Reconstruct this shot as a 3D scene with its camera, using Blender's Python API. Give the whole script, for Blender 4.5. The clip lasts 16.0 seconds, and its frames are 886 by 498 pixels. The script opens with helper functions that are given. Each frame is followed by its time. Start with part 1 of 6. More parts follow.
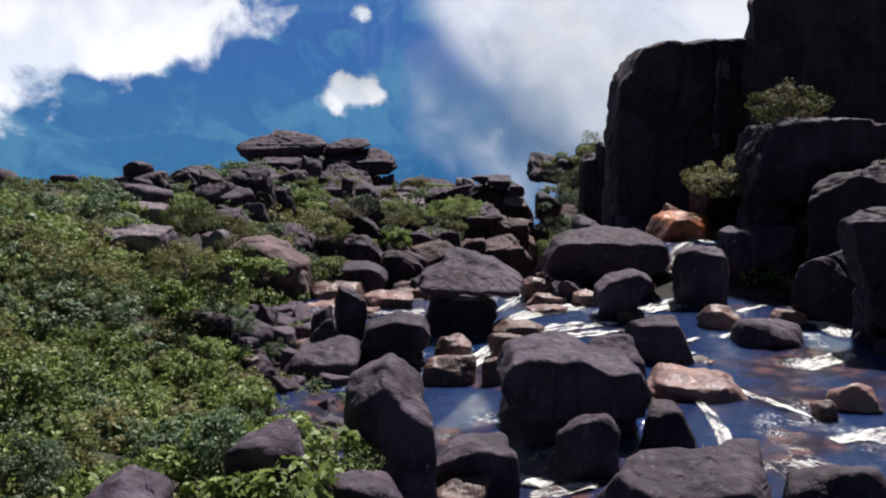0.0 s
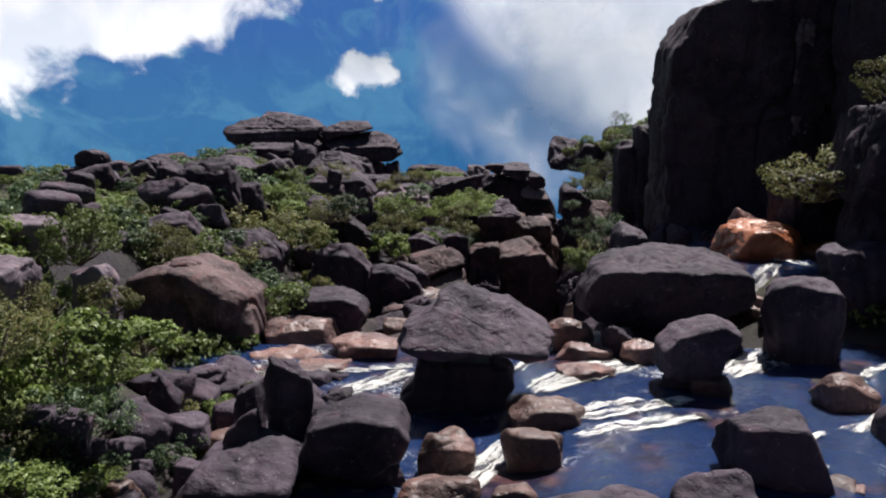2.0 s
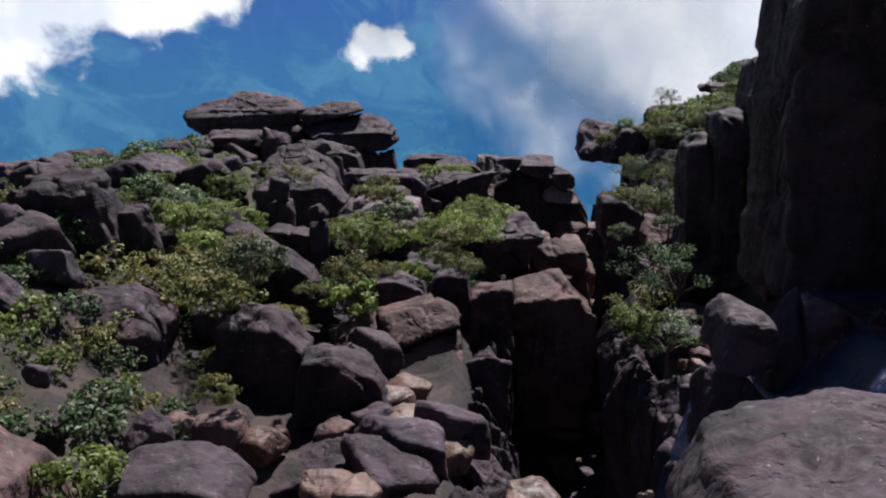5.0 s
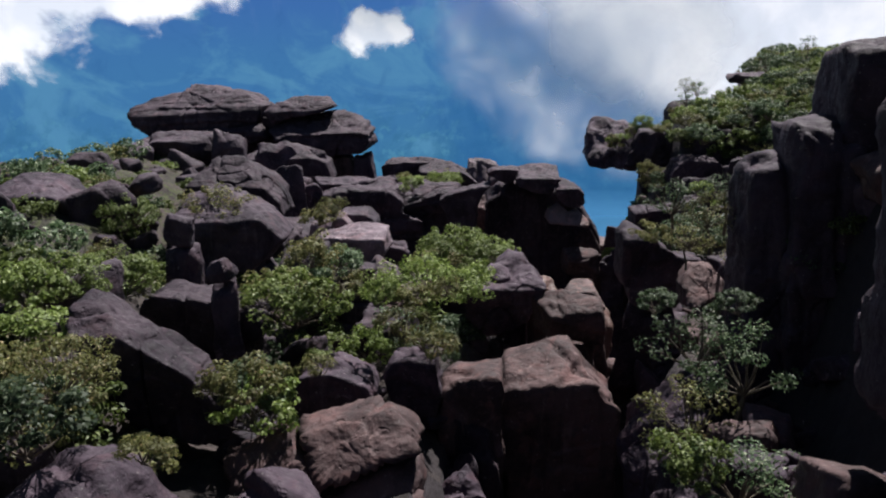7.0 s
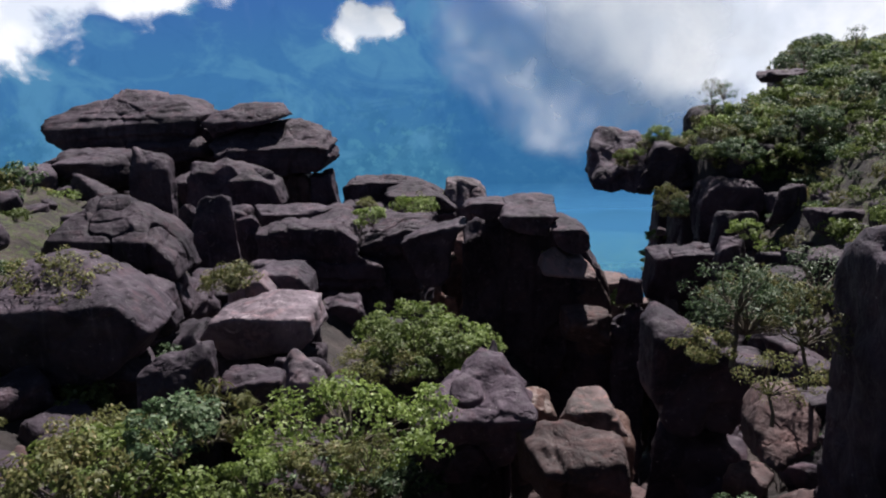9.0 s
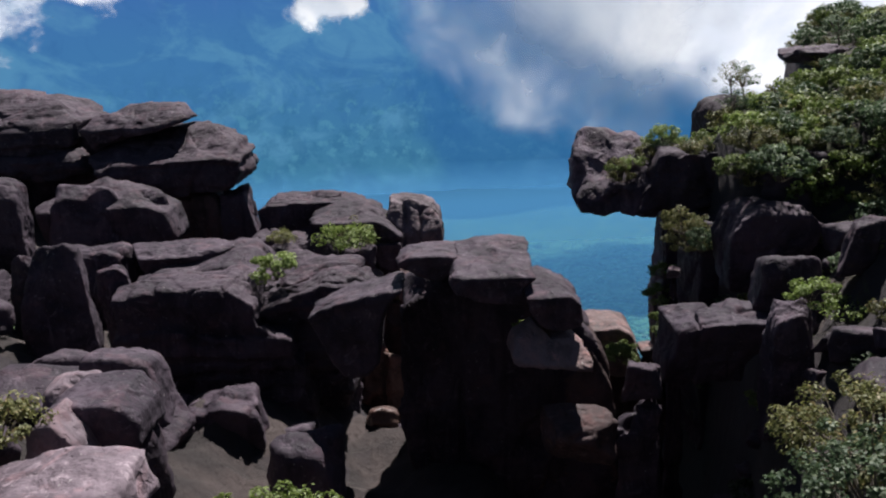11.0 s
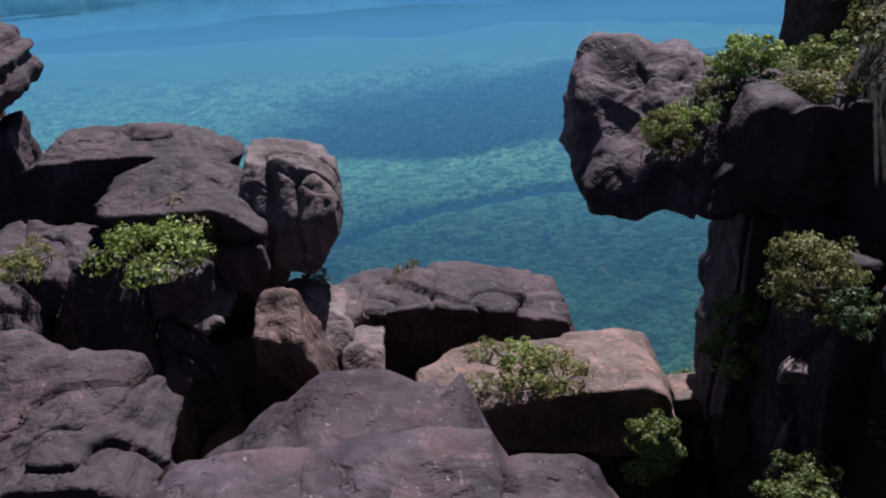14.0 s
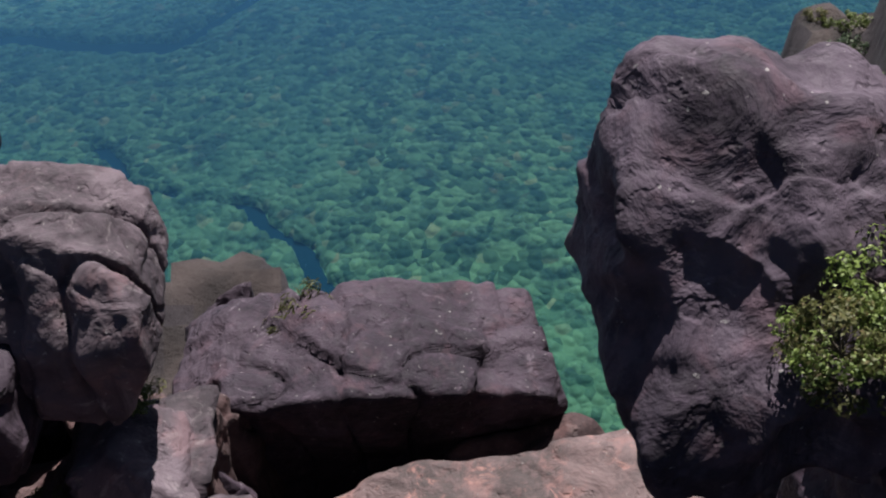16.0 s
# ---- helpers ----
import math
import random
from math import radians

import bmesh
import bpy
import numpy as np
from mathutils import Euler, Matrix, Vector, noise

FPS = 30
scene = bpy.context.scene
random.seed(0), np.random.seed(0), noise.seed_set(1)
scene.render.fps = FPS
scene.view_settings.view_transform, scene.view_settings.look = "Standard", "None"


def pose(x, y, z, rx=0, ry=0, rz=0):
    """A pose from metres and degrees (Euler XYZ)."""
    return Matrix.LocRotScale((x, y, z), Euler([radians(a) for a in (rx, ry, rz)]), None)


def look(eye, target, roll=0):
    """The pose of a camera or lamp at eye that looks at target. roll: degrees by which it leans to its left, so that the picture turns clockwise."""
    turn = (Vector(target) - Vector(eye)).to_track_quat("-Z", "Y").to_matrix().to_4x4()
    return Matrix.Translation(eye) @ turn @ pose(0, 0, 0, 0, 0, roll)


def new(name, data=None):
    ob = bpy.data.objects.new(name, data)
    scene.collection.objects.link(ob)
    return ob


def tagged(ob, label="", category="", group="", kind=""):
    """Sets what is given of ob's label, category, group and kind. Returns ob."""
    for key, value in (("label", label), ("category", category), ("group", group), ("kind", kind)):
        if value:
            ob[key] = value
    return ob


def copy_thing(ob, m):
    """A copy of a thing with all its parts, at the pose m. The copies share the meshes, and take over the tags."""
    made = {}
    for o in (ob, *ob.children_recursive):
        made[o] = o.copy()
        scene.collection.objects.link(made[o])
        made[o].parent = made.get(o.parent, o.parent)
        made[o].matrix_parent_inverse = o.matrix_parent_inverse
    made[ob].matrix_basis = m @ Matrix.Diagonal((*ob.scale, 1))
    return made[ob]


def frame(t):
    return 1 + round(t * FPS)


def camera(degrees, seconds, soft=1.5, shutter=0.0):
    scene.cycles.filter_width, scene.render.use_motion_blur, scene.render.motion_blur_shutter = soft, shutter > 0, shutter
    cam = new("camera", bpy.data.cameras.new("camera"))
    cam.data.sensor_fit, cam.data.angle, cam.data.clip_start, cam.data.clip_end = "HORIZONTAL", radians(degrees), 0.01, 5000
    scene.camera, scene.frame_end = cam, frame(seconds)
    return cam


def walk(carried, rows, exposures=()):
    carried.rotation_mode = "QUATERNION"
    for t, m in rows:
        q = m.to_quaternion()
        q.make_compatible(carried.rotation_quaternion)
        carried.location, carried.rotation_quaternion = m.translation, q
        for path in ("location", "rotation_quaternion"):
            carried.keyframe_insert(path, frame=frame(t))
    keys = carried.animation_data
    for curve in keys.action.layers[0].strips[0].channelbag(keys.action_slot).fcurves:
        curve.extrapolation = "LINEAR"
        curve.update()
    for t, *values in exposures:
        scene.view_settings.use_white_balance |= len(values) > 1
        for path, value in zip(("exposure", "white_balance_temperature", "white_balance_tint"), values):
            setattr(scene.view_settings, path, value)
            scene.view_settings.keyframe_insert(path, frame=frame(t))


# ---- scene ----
cam = camera(51.2, 16.0, soft=2.1)
PATH = [
    (0, (0.033, 0.089, 14.985), (0.031, 2.067, 14.688), 0.2),
    (0.5, (0.368, 4.522, 14.922), (0.358, 6.499, 14.62), 0.1),
    (1, (0.574, 9.047, 14.87), (0.555, 11.022, 14.557), 0.1),
    (1.5, (0.808, 13.612, 14.816), (0.779, 15.585, 14.489), 0.1),
    (2, (1.014, 18.182, 14.734), (0.977, 20.152, 14.396), 0.0),
    (2.5, (1.259, 22.697, 14.668), (1.21, 24.666, 14.319), 0.1),
    (3, (1.517, 27.333, 14.569), (1.46, 29.3, 14.215), 0.1),
    (3.5, (1.792, 31.868, 14.553), (1.728, 33.834, 14.19), 0.1),
    (4, (2.156, 36.326, 14.624), (2.087, 38.289, 14.248), -0.0),
    (4.2, (2.24, 38.117, 14.631), (2.168, 40.079, 14.252), -0.1),
    (6.3, (3.364, 57.21, 14.837), (3.278, 59.165, 14.423), -1.0),
    (6.5, (3.502, 59.026, 14.865), (3.414, 60.98, 14.449), -0.8),
    (7, (3.875, 63.544, 14.927), (3.787, 65.497, 14.505), -0.9),
    (7.5, (4.339, 68.202, 14.968), (4.249, 70.155, 14.543), -1.0),
    (8, (4.747, 72.985, 15.082), (4.657, 74.937, 14.653), -1.3),
    (8.5, (5.055, 77.365, 15.116), (4.967, 79.316, 14.684), -1.3),
    (9, (5.424, 81.96, 15.216), (5.339, 83.909, 14.779), -1.5),
    (9.2, (5.597, 83.855, 15.215), (5.517, 85.805, 14.775), -1.5),
    (11.3, (7.173, 104.123, 15.199), (7.142, 106.059, 14.697), -2.9),
    (11.5, (7.266, 106.094, 15.21), (7.242, 108.026, 14.695), -2.7),
    (12, (7.551, 110.882, 15.212), (7.537, 112.805, 14.665), -2.9),
    (12.5, (7.872, 115.694, 15.168), (7.871, 117.603, 14.571), -3.1),
    (13, (8.242, 120.471, 15.144), (8.255, 122.357, 14.479), -3.2),
    (13.5, (8.668, 125.309, 15.081), (8.697, 127.162, 14.328), -3.3),
    (14, (9.122, 130.177, 15.032), (9.17, 131.984, 14.176), -3.4),
    (14.5, (9.656, 135.13, 15.007), (9.72, 136.88, 14.041), -3.5),
    (15, (10.084, 139.963, 14.961), (10.171, 141.651, 13.892), -3.7),
    (15.5, (10.622, 144.74, 14.926), (10.724, 146.348, 13.741), -3.8),
    (16, (11.27, 149.671, 14.836), (11.387, 151.171, 13.518), -3.8),
]
walk(cam, [(t, look(eye, target, roll)) for t, eye, target, roll in PATH])

# ---- world and sun ----
SUN_AZ, SUN_EL = 22.0, 57.0          # degrees: right of the flight line, above the horizon
world = bpy.data.worlds.new("sky")
scene.world = world
world.use_nodes = True
sky = world.node_tree.nodes.new("ShaderNodeTexSky")
sky.sky_type = "NISHITA"
sky.sun_disc = False
sky.sun_elevation, sky.sun_rotation = radians(SUN_EL), radians(SUN_AZ)
sky.altitude = 1500
bg = world.node_tree.nodes["Background"]
bg.inputs["Strength"].default_value = 0.026
world.node_tree.links.new(sky.outputs["Color"], bg.inputs["Color"])
sun = new("sun", bpy.data.lights.new("sun", "SUN"))
sun.data.energy, sun.data.angle, sun.data.color = 5.0, radians(0.53), (1.0, 0.955, 0.93)
sd = Vector((math.sin(radians(SUN_AZ)) * math.cos(radians(SUN_EL)), math.cos(radians(SUN_AZ)) * math.cos(radians(SUN_EL)), math.sin(radians(SUN_EL))))
sun.matrix_world = look(sd * 300, (0, 0, 0))
scene.view_settings.exposure = 0.63


# ---- numeric helpers ----
def S(a, b, v):
    """Smooth step from 0 at a to 1 at b."""
    u = np.clip((np.asarray(v, float) - a) / (b - a), 0, 1)
    return u * u * (3 - 2 * u)


def hash3(i, seed):
    n = i[..., 0] * 374761393 + i[..., 1] * 668265263 + i[..., 2] * 2147483647 + seed * 1274126177
    n = (n ^ (n >> 13)) * 1274126177
    n = n ^ (n >> 16)
    return (n & 0xFFFF) / 32767.5 - 1.0


def vnoise(p, seed=0):
    """Value noise, -1 to 1, at the rows of p."""
    f = np.floor(p)
    i = f.astype(np.int64)
    u = p - f
    u = u * u * (3 - 2 * u)
    out = 0
    for dx in (0, 1):
        for dy in (0, 1):
            for dz in (0, 1):
                w = (u[:, 0] if dx else 1 - u[:, 0]) * (u[:, 1] if dy else 1 - u[:, 1]) * (u[:, 2] if dz else 1 - u[:, 2])
                out = out + w * hash3(i + np.array((dx, dy, dz)), seed)
    return out


def fbm(p, octaves=4, seed=0, gain=0.5):
    out, a = 0, 1.0
    for k in range(octaves):
        out = out + a * vnoise(p * 2.03 ** k + 17.3 * k, seed + k)
        a *= gain
    return out


def mesh_from(name, verts, faces, material, smooth=True):
    me = bpy.data.meshes.new(name)
    verts, faces = np.asarray(verts, np.float32), np.asarray(faces, np.int32)
    sides = faces.shape[1]
    me.vertices.add(len(verts))
    me.vertices.foreach_set("co", verts.ravel())
    me.loops.add(faces.size)
    me.loops.foreach_set("vertex_index", faces.ravel())
    me.polygons.add(len(faces))
    me.polygons.foreach_set("loop_start", np.arange(len(faces), dtype=np.int32) * sides)
    if smooth:
        me.polygons.foreach_set("use_smooth", [True] * len(me.polygons))
    if material:
        me.materials.append(material)
    me.update(calc_edges=True)
    return me


def grid_faces(nx, ny):
    i = np.arange(nx - 1)[:, None] * ny + np.arange(ny - 1)[None, :]
    i = i.ravel()
    return np.stack([i, i + ny, i + ny + 1, i + 1], 1)


# ---- materials ----
class Nodes:
    """A small builder for node materials."""

    def __init__(self, name):
        self.mat = bpy.data.materials.new(name)
        self.mat.use_nodes = True
        self.nt = self.mat.node_tree
        self.bsdf = self.nt.nodes["Principled BSDF"]
        self.out = self.nt.nodes["Material Output"]
        self.geo = self.nt.nodes.new("ShaderNodeNewGeometry")
        self.obj = self.nt.nodes.new("ShaderNodeObjectInfo")

    def link(self, a, b):
        self.nt.links.new(a, b)

    def put(self, sock, v):
        if isinstance(v, bpy.types.NodeSocket):
            self.link(v, sock)
        else:
            sock.default_value = v

    def noise(self, scale, detail=4, rough=0.55, vec=None, stretch=None, distortion=0.0):
        n = self.nt.nodes.new("ShaderNodeTexNoise")
        n.inputs["Scale"].default_value, n.inputs["Detail"].default_value = scale, detail
        n.inputs["Roughness"].default_value, n.inputs["Distortion"].default_value = rough, distortion
        v = vec or self.geo.outputs["Position"]
        if stretch:
            m = self.nt.nodes.new("ShaderNodeMapping")
            m.inputs["Scale"].default_value = stretch
            self.link(v, m.inputs["Vector"])
            v = m.outputs["Vector"]
        self.link(v, n.inputs["Vector"])
        return n.outputs["Fac"]

    def voronoi(self, scale, out="Distance", vec=None):
        n = self.nt.nodes.new("ShaderNodeTexVoronoi")
        n.inputs["Scale"].default_value = scale
        self.link(vec or self.geo.outputs["Position"], n.inputs["Vector"])
        return n.outputs[out]

    def ramp(self, fac, lo, hi, a=0.0, b=1.0):
        n = self.nt.nodes.new("ShaderNodeMapRange")
        n.inputs["From Min"].default_value, n.inputs["From Max"].default_value = lo, hi
        n.inputs["To Min"].default_value, n.inputs["To Max"].default_value = a, b
        n.interpolation_type = "SMOOTHSTEP"
        self.link(fac, n.inputs["Value"])
        return n.outputs["Result"]

    def mix(self, fac, a, b):
        n = self.nt.nodes.new("ShaderNodeMix")
        n.data_type = "RGBA"
        self.put(n.inputs[0], fac)
        self.put(n.inputs[6], a)
        self.put(n.inputs[7], b)
        return n.outputs[2]

    def math(self, op, a, b=0.0):
        n = self.nt.nodes.new("ShaderNodeMath")
        n.operation = op
        self.put(n.inputs[0], a)
        self.put(n.inputs[1], b)
        return n.outputs[0]

    def bump(self, height, strength=0.5, distance=0.1, normal=None):
        n = self.nt.nodes.new("ShaderNodeBump")
        n.inputs["Strength"].default_value, n.inputs["Distance"].default_value = strength, distance
        self.link(height, n.inputs["Height"])
        if normal:
            self.link(normal, n.inputs["Normal"])
        return n.outputs["Normal"]

    def axis(self, i):
        n = self.nt.nodes.new("ShaderNodeSeparateXYZ")
        self.link(self.geo.outputs["Position"], n.inputs[0])
        return n.outputs[i]


def rgb(r, g, b):
    return (r, g, b, 1.0)


def rock_material(name, dark, mid, pale, pale_amount=0.5, rough=0.82, layers=0.0, wet=0.0):
    m = Nodes(name)
    big = m.noise(0.30, 4, 0.6, distortion=0.4)
    fine = m.noise(3.2, 6, 0.65)
    col = m.mix(m.ramp(big, 0.38, 0.60), dark, mid)
    col = m.mix(m.math("MULTIPLY", m.ramp(fine, 0.46, 0.66), 0.6), col, mid)
    rust = m.noise(0.75, 5, 0.6, distortion=0.5)
    col = m.mix(m.math("MULTIPLY", m.ramp(rust, 0.52, 0.66), 0.5), col, rgb(mid[0] * 1.45, mid[1] * 1.12, mid[2] * 1.05))
    spots = m.noise(1.3, 8, 0.72, distortion=0.8)
    col = m.mix(m.math("MULTIPLY", m.ramp(spots, 0.56, 0.70), pale_amount), col, pale)
    drip = m.noise(1.0, 5, 0.6, stretch=(1.9, 1.9, 0.16), distortion=0.3)
    col = m.mix(m.math("MULTIPLY", m.ramp(drip, 0.60, 0.72), 0.45 * pale_amount), col, pale)
    fleck = m.noise(6.5, 3, 0.5)
    col = m.mix(m.math("MULTIPLY", m.ramp(fleck, 0.69, 0.75), 0.6), col, rgb(0.36, 0.34, 0.33))
    streak = m.noise(1.0, 5, 0.6, stretch=(1.5, 1.5, 0.18))
    col = m.mix(m.math("MULTIPLY", m.ramp(streak, 0.52, 0.68), 0.6), col, dark)
    tone = m.math("MULTIPLY_ADD", m.obj.outputs["Random"], 0.5)
    tone.node.inputs[2].default_value = 0.70
    hue = m.nt.nodes.new("ShaderNodeHueSaturation")
    m.link(col, hue.inputs["Color"])
    m.link(tone, hue.inputs["Value"])
    m.link(hue.outputs["Color"], m.bsdf.inputs["Base Color"])
    m.link(m.ramp(fine, 0.35, 0.65, rough - 0.12, min(1.0, rough + 0.1)), m.bsdf.inputs["Roughness"])
    m.bsdf.inputs["Specular IOR Level"].default_value = 0.3 + wet
    n1 = m.bump(m.noise(0.8, 5, 0.55, distortion=0.4), 0.75, 0.40)
    n2 = m.bump(m.noise(4.0, 6, 0.65), 0.45, 0.07, n1)
    pits = m.ramp(m.noise(1.7, 3, 0.5), 0.60, 0.68, 1.0, 0.0)
    n3 = m.bump(pits, 0.45, 0.15, n2)
    if layers:
        wave = m.noise(1.0, 5, 0.6, stretch=(0.12, 0.12, 4.5))
        n3 = m.bump(wave, layers, 0.22, n3)
    m.link(n3, m.bsdf.inputs["Normal"])
    return m.mat


ROCK = {
    "B": rock_material("weathered_rock", rgb(0.022, 0.016, 0.025), rgb(0.068, 0.050, 0.068), rgb(0.220, 0.173, 0.213), 0.5),
    "K": rock_material("blocky_rock", rgb(0.018, 0.012, 0.021), rgb(0.062, 0.044, 0.060), rgb(0.190, 0.144, 0.180), 0.45, layers=0.25),
    # C: darker rock, its tone standing in for shade on cliff and bank.
    "C": rock_material("cliff_rock", rgb(0.018, 0.012, 0.021), rgb(0.052, 0.038, 0.055), rgb(0.140, 0.115, 0.142), 0.25, layers=0.2),
    "S": rock_material("layered_rock", rgb(0.020, 0.014, 0.022), rgb(0.063, 0.046, 0.062), rgb(0.180, 0.142, 0.174), 0.45, layers=0.6),
    # G: lighter copy of the grey rock, its tone standing in for sunlit faces.
    "G": rock_material("sunlit_grey_rock", rgb(0.052, 0.040, 0.048), rgb(0.140, 0.108, 0.126), rgb(0.34, 0.29, 0.30), 0.6),
    "N": rock_material("brown_rock", rgb(0.042, 0.027, 0.029), rgb(0.115, 0.073, 0.074), rgb(0.260, 0.182, 0.174), 0.6),
    "L": rock_material("pale_rock", rgb(0.080, 0.061, 0.075), rgb(0.190, 0.149, 0.174), rgb(0.400, 0.326, 0.360), 0.8),
    "A": rock_material("pink_rock", rgb(0.075, 0.058, 0.058), rgb(0.20, 0.140, 0.140), rgb(0.40, 0.21, 0.185), 0.9),
    "P": rock_material("washed_rock", rgb(0.10, 0.062, 0.060), rgb(0.225, 0.136, 0.118), rgb(0.42, 0.28, 0.245), 0.6, 0.45),
    "R": rock_material("wet_red_rock", rgb(0.062, 0.034, 0.030), rgb(0.14, 0.083, 0.070), rgb(0.27, 0.175, 0.150), 0.5, 0.55, 0, 0.1),
    "O": rock_material("orange_rock", rgb(0.24, 0.062, 0.020), rgb(0.42, 0.14, 0.060), rgb(0.44, 0.27, 0.21), 0.6, 0.4, 0, 0.2),
    "T": rock_material("pitted_rock", rgb(0.026, 0.019, 0.028), rgb(0.080, 0.060, 0.081), rgb(0.200, 0.158, 0.196), 0.5),
}
ROCK_WORDS = {"B": "dark grey-brown weathered", "K": "dark angular cracked", "C": "shade-darkened sheer sandstone", "S": "dark horizontally layered",
              "N": "warm brown fractured", "L": "pale grey lichen-spotted", "G": "sun-brightened lichen-streaked grey", "A": "pinkish sandstone", "P": "pink water-worn", "R": "wet dark red",
              "O": "orange-stained wet", "T": "deeply pitted dark"}


def ground_material():
    m = Nodes("ground_soil")
    big, fine = m.noise(0.25, 5), m.noise(2.5, 6, 0.7)
    col = m.mix(m.ramp(big, 0.4, 0.6), rgb(0.024, 0.019, 0.019), rgb(0.062, 0.047, 0.045))
    col = m.mix(m.math("MULTIPLY", m.ramp(fine, 0.46, 0.58), m.ramp(m.axis(2), 1.5, 5.0, 0.0, 0.8)), col, rgb(0.060, 0.080, 0.022))
    sep = m.nt.nodes.new("ShaderNodeSeparateXYZ")
    m.link(m.geo.outputs["True Normal"], sep.inputs[0])
    col = m.mix(m.ramp(sep.outputs[2], 0.55, 0.75, 1.0, 0.0), col, m.mix(fine, rgb(0.012, 0.010, 0.013), rgb(0.050, 0.040, 0.046)))
    m.link(col, m.bsdf.inputs["Base Color"])
    m.bsdf.inputs["Roughness"].default_value = 0.95
    m.link(m.bump(m.noise(2.0, 8, 0.7), 0.9, 0.3), m.bsdf.inputs["Normal"])
    return m.mat


def forest_material():
    m = Nodes("forest_canopy")
    v = m.voronoi(0.075, "Color")
    sep = m.nt.nodes.new("ShaderNodeSeparateColor")
    m.link(v, sep.inputs[0])
    col = m.mix(sep.outputs[0], rgb(0.012, 0.056, 0.040), rgb(0.100, 0.250, 0.135))
    col = m.mix(m.math("MULTIPLY", m.ramp(sep.outputs[1], 0.93, 0.99), 0.6), col, rgb(0.22, 0.26, 0.14))
    col = m.mix(m.math("MULTIPLY", m.ramp(m.noise(0.004, 4), 0.42, 0.62), 0.5), col, rgb(0.060, 0.190, 0.120))
    col = m.mix(m.math("MULTIPLY", m.ramp(m.noise(0.016, 4, 0.65), 0.50, 0.66), 0.75), col, rgb(0.008, 0.040, 0.042))
    col = m.mix(m.math("MULTIPLY", m.ramp(m.noise(0.028, 3, 0.6), 0.60, 0.70), 0.55), col, rgb(0.090, 0.230, 0.150))
    m.link(col, m.bsdf.inputs["Base Color"])
    m.bsdf.inputs["Roughness"].default_value = 0.9
    m.bsdf.inputs["Specular IOR Level"].default_value = 0.1
    d = m.voronoi(0.075)
    n = m.bump(m.ramp(d, 0.0, 0.8, 1.0, 0.0), 1.0, 6.0)
    m.link(m.bump(m.noise(0.35, 4, 0.7), 0.8, 3.0, n), m.bsdf.inputs["Normal"])
    return m.mat


def leaf_material(name, a, b, c):
    m = Nodes(name)
    r = m.geo.outputs["Random Per Island"]
    col = m.mix(r, a, b)
    col = m.mix(m.math("MULTIPLY", m.ramp(r, 0.86, 0.98), 0.8), col, c)
    hue = m.nt.nodes.new("ShaderNodeHueSaturation")
    tone = m.math("MULTIPLY_ADD", m.obj.outputs["Random"], 0.75)
    tone.node.inputs[2].default_value = 0.50
    m.link(col, hue.inputs["Color"])
    m.link(tone, hue.inputs["Value"])
    m.link(hue.outputs["Color"], m.bsdf.inputs["Base Color"])
    m.bsdf.inputs["Roughness"].default_value = 0.55
    m.bsdf.inputs["Specular IOR Level"].default_value = 0.35
    t = m.nt.nodes.new("ShaderNodeBsdfTranslucent")
    m.link(hue.outputs["Color"], t.inputs["Color"])
    mx = m.nt.nodes.new("ShaderNodeMixShader")
    mx.inputs[0].default_value = 0.35
    m.link(m.bsdf.outputs[0], mx.inputs[1])
    m.link(t.outputs[0], mx.inputs[2])
    m.link(mx.outputs[0], m.out.inputs["Surface"])
    return m.mat


LEAF = {
    "bright": leaf_material("bright_leaves", rgb(0.090, 0.138, 0.032), rgb(0.240, 0.310, 0.080), rgb(0.42, 0.48, 0.24)),
    "olive": leaf_material("olive_leaves", rgb(0.096, 0.108, 0.036), rgb(0.230, 0.232, 0.084), rgb(0.36, 0.27, 0.14)),
    "dark": leaf_material("dark_leaves", rgb(0.042, 0.080, 0.038), rgb(0.115, 0.170, 0.080), rgb(0.36, 0.42, 0.27)),
}
bark = Nodes("bark")
bark.link(bark.mix(bark.noise(6, 5), rgb(0.06, 0.05, 0.04), rgb(0.16, 0.13, 0.10)), bark.bsdf.inputs["Base Color"])
bark.bsdf.inputs["Roughness"].default_value = 0.9
BARK = bark.mat


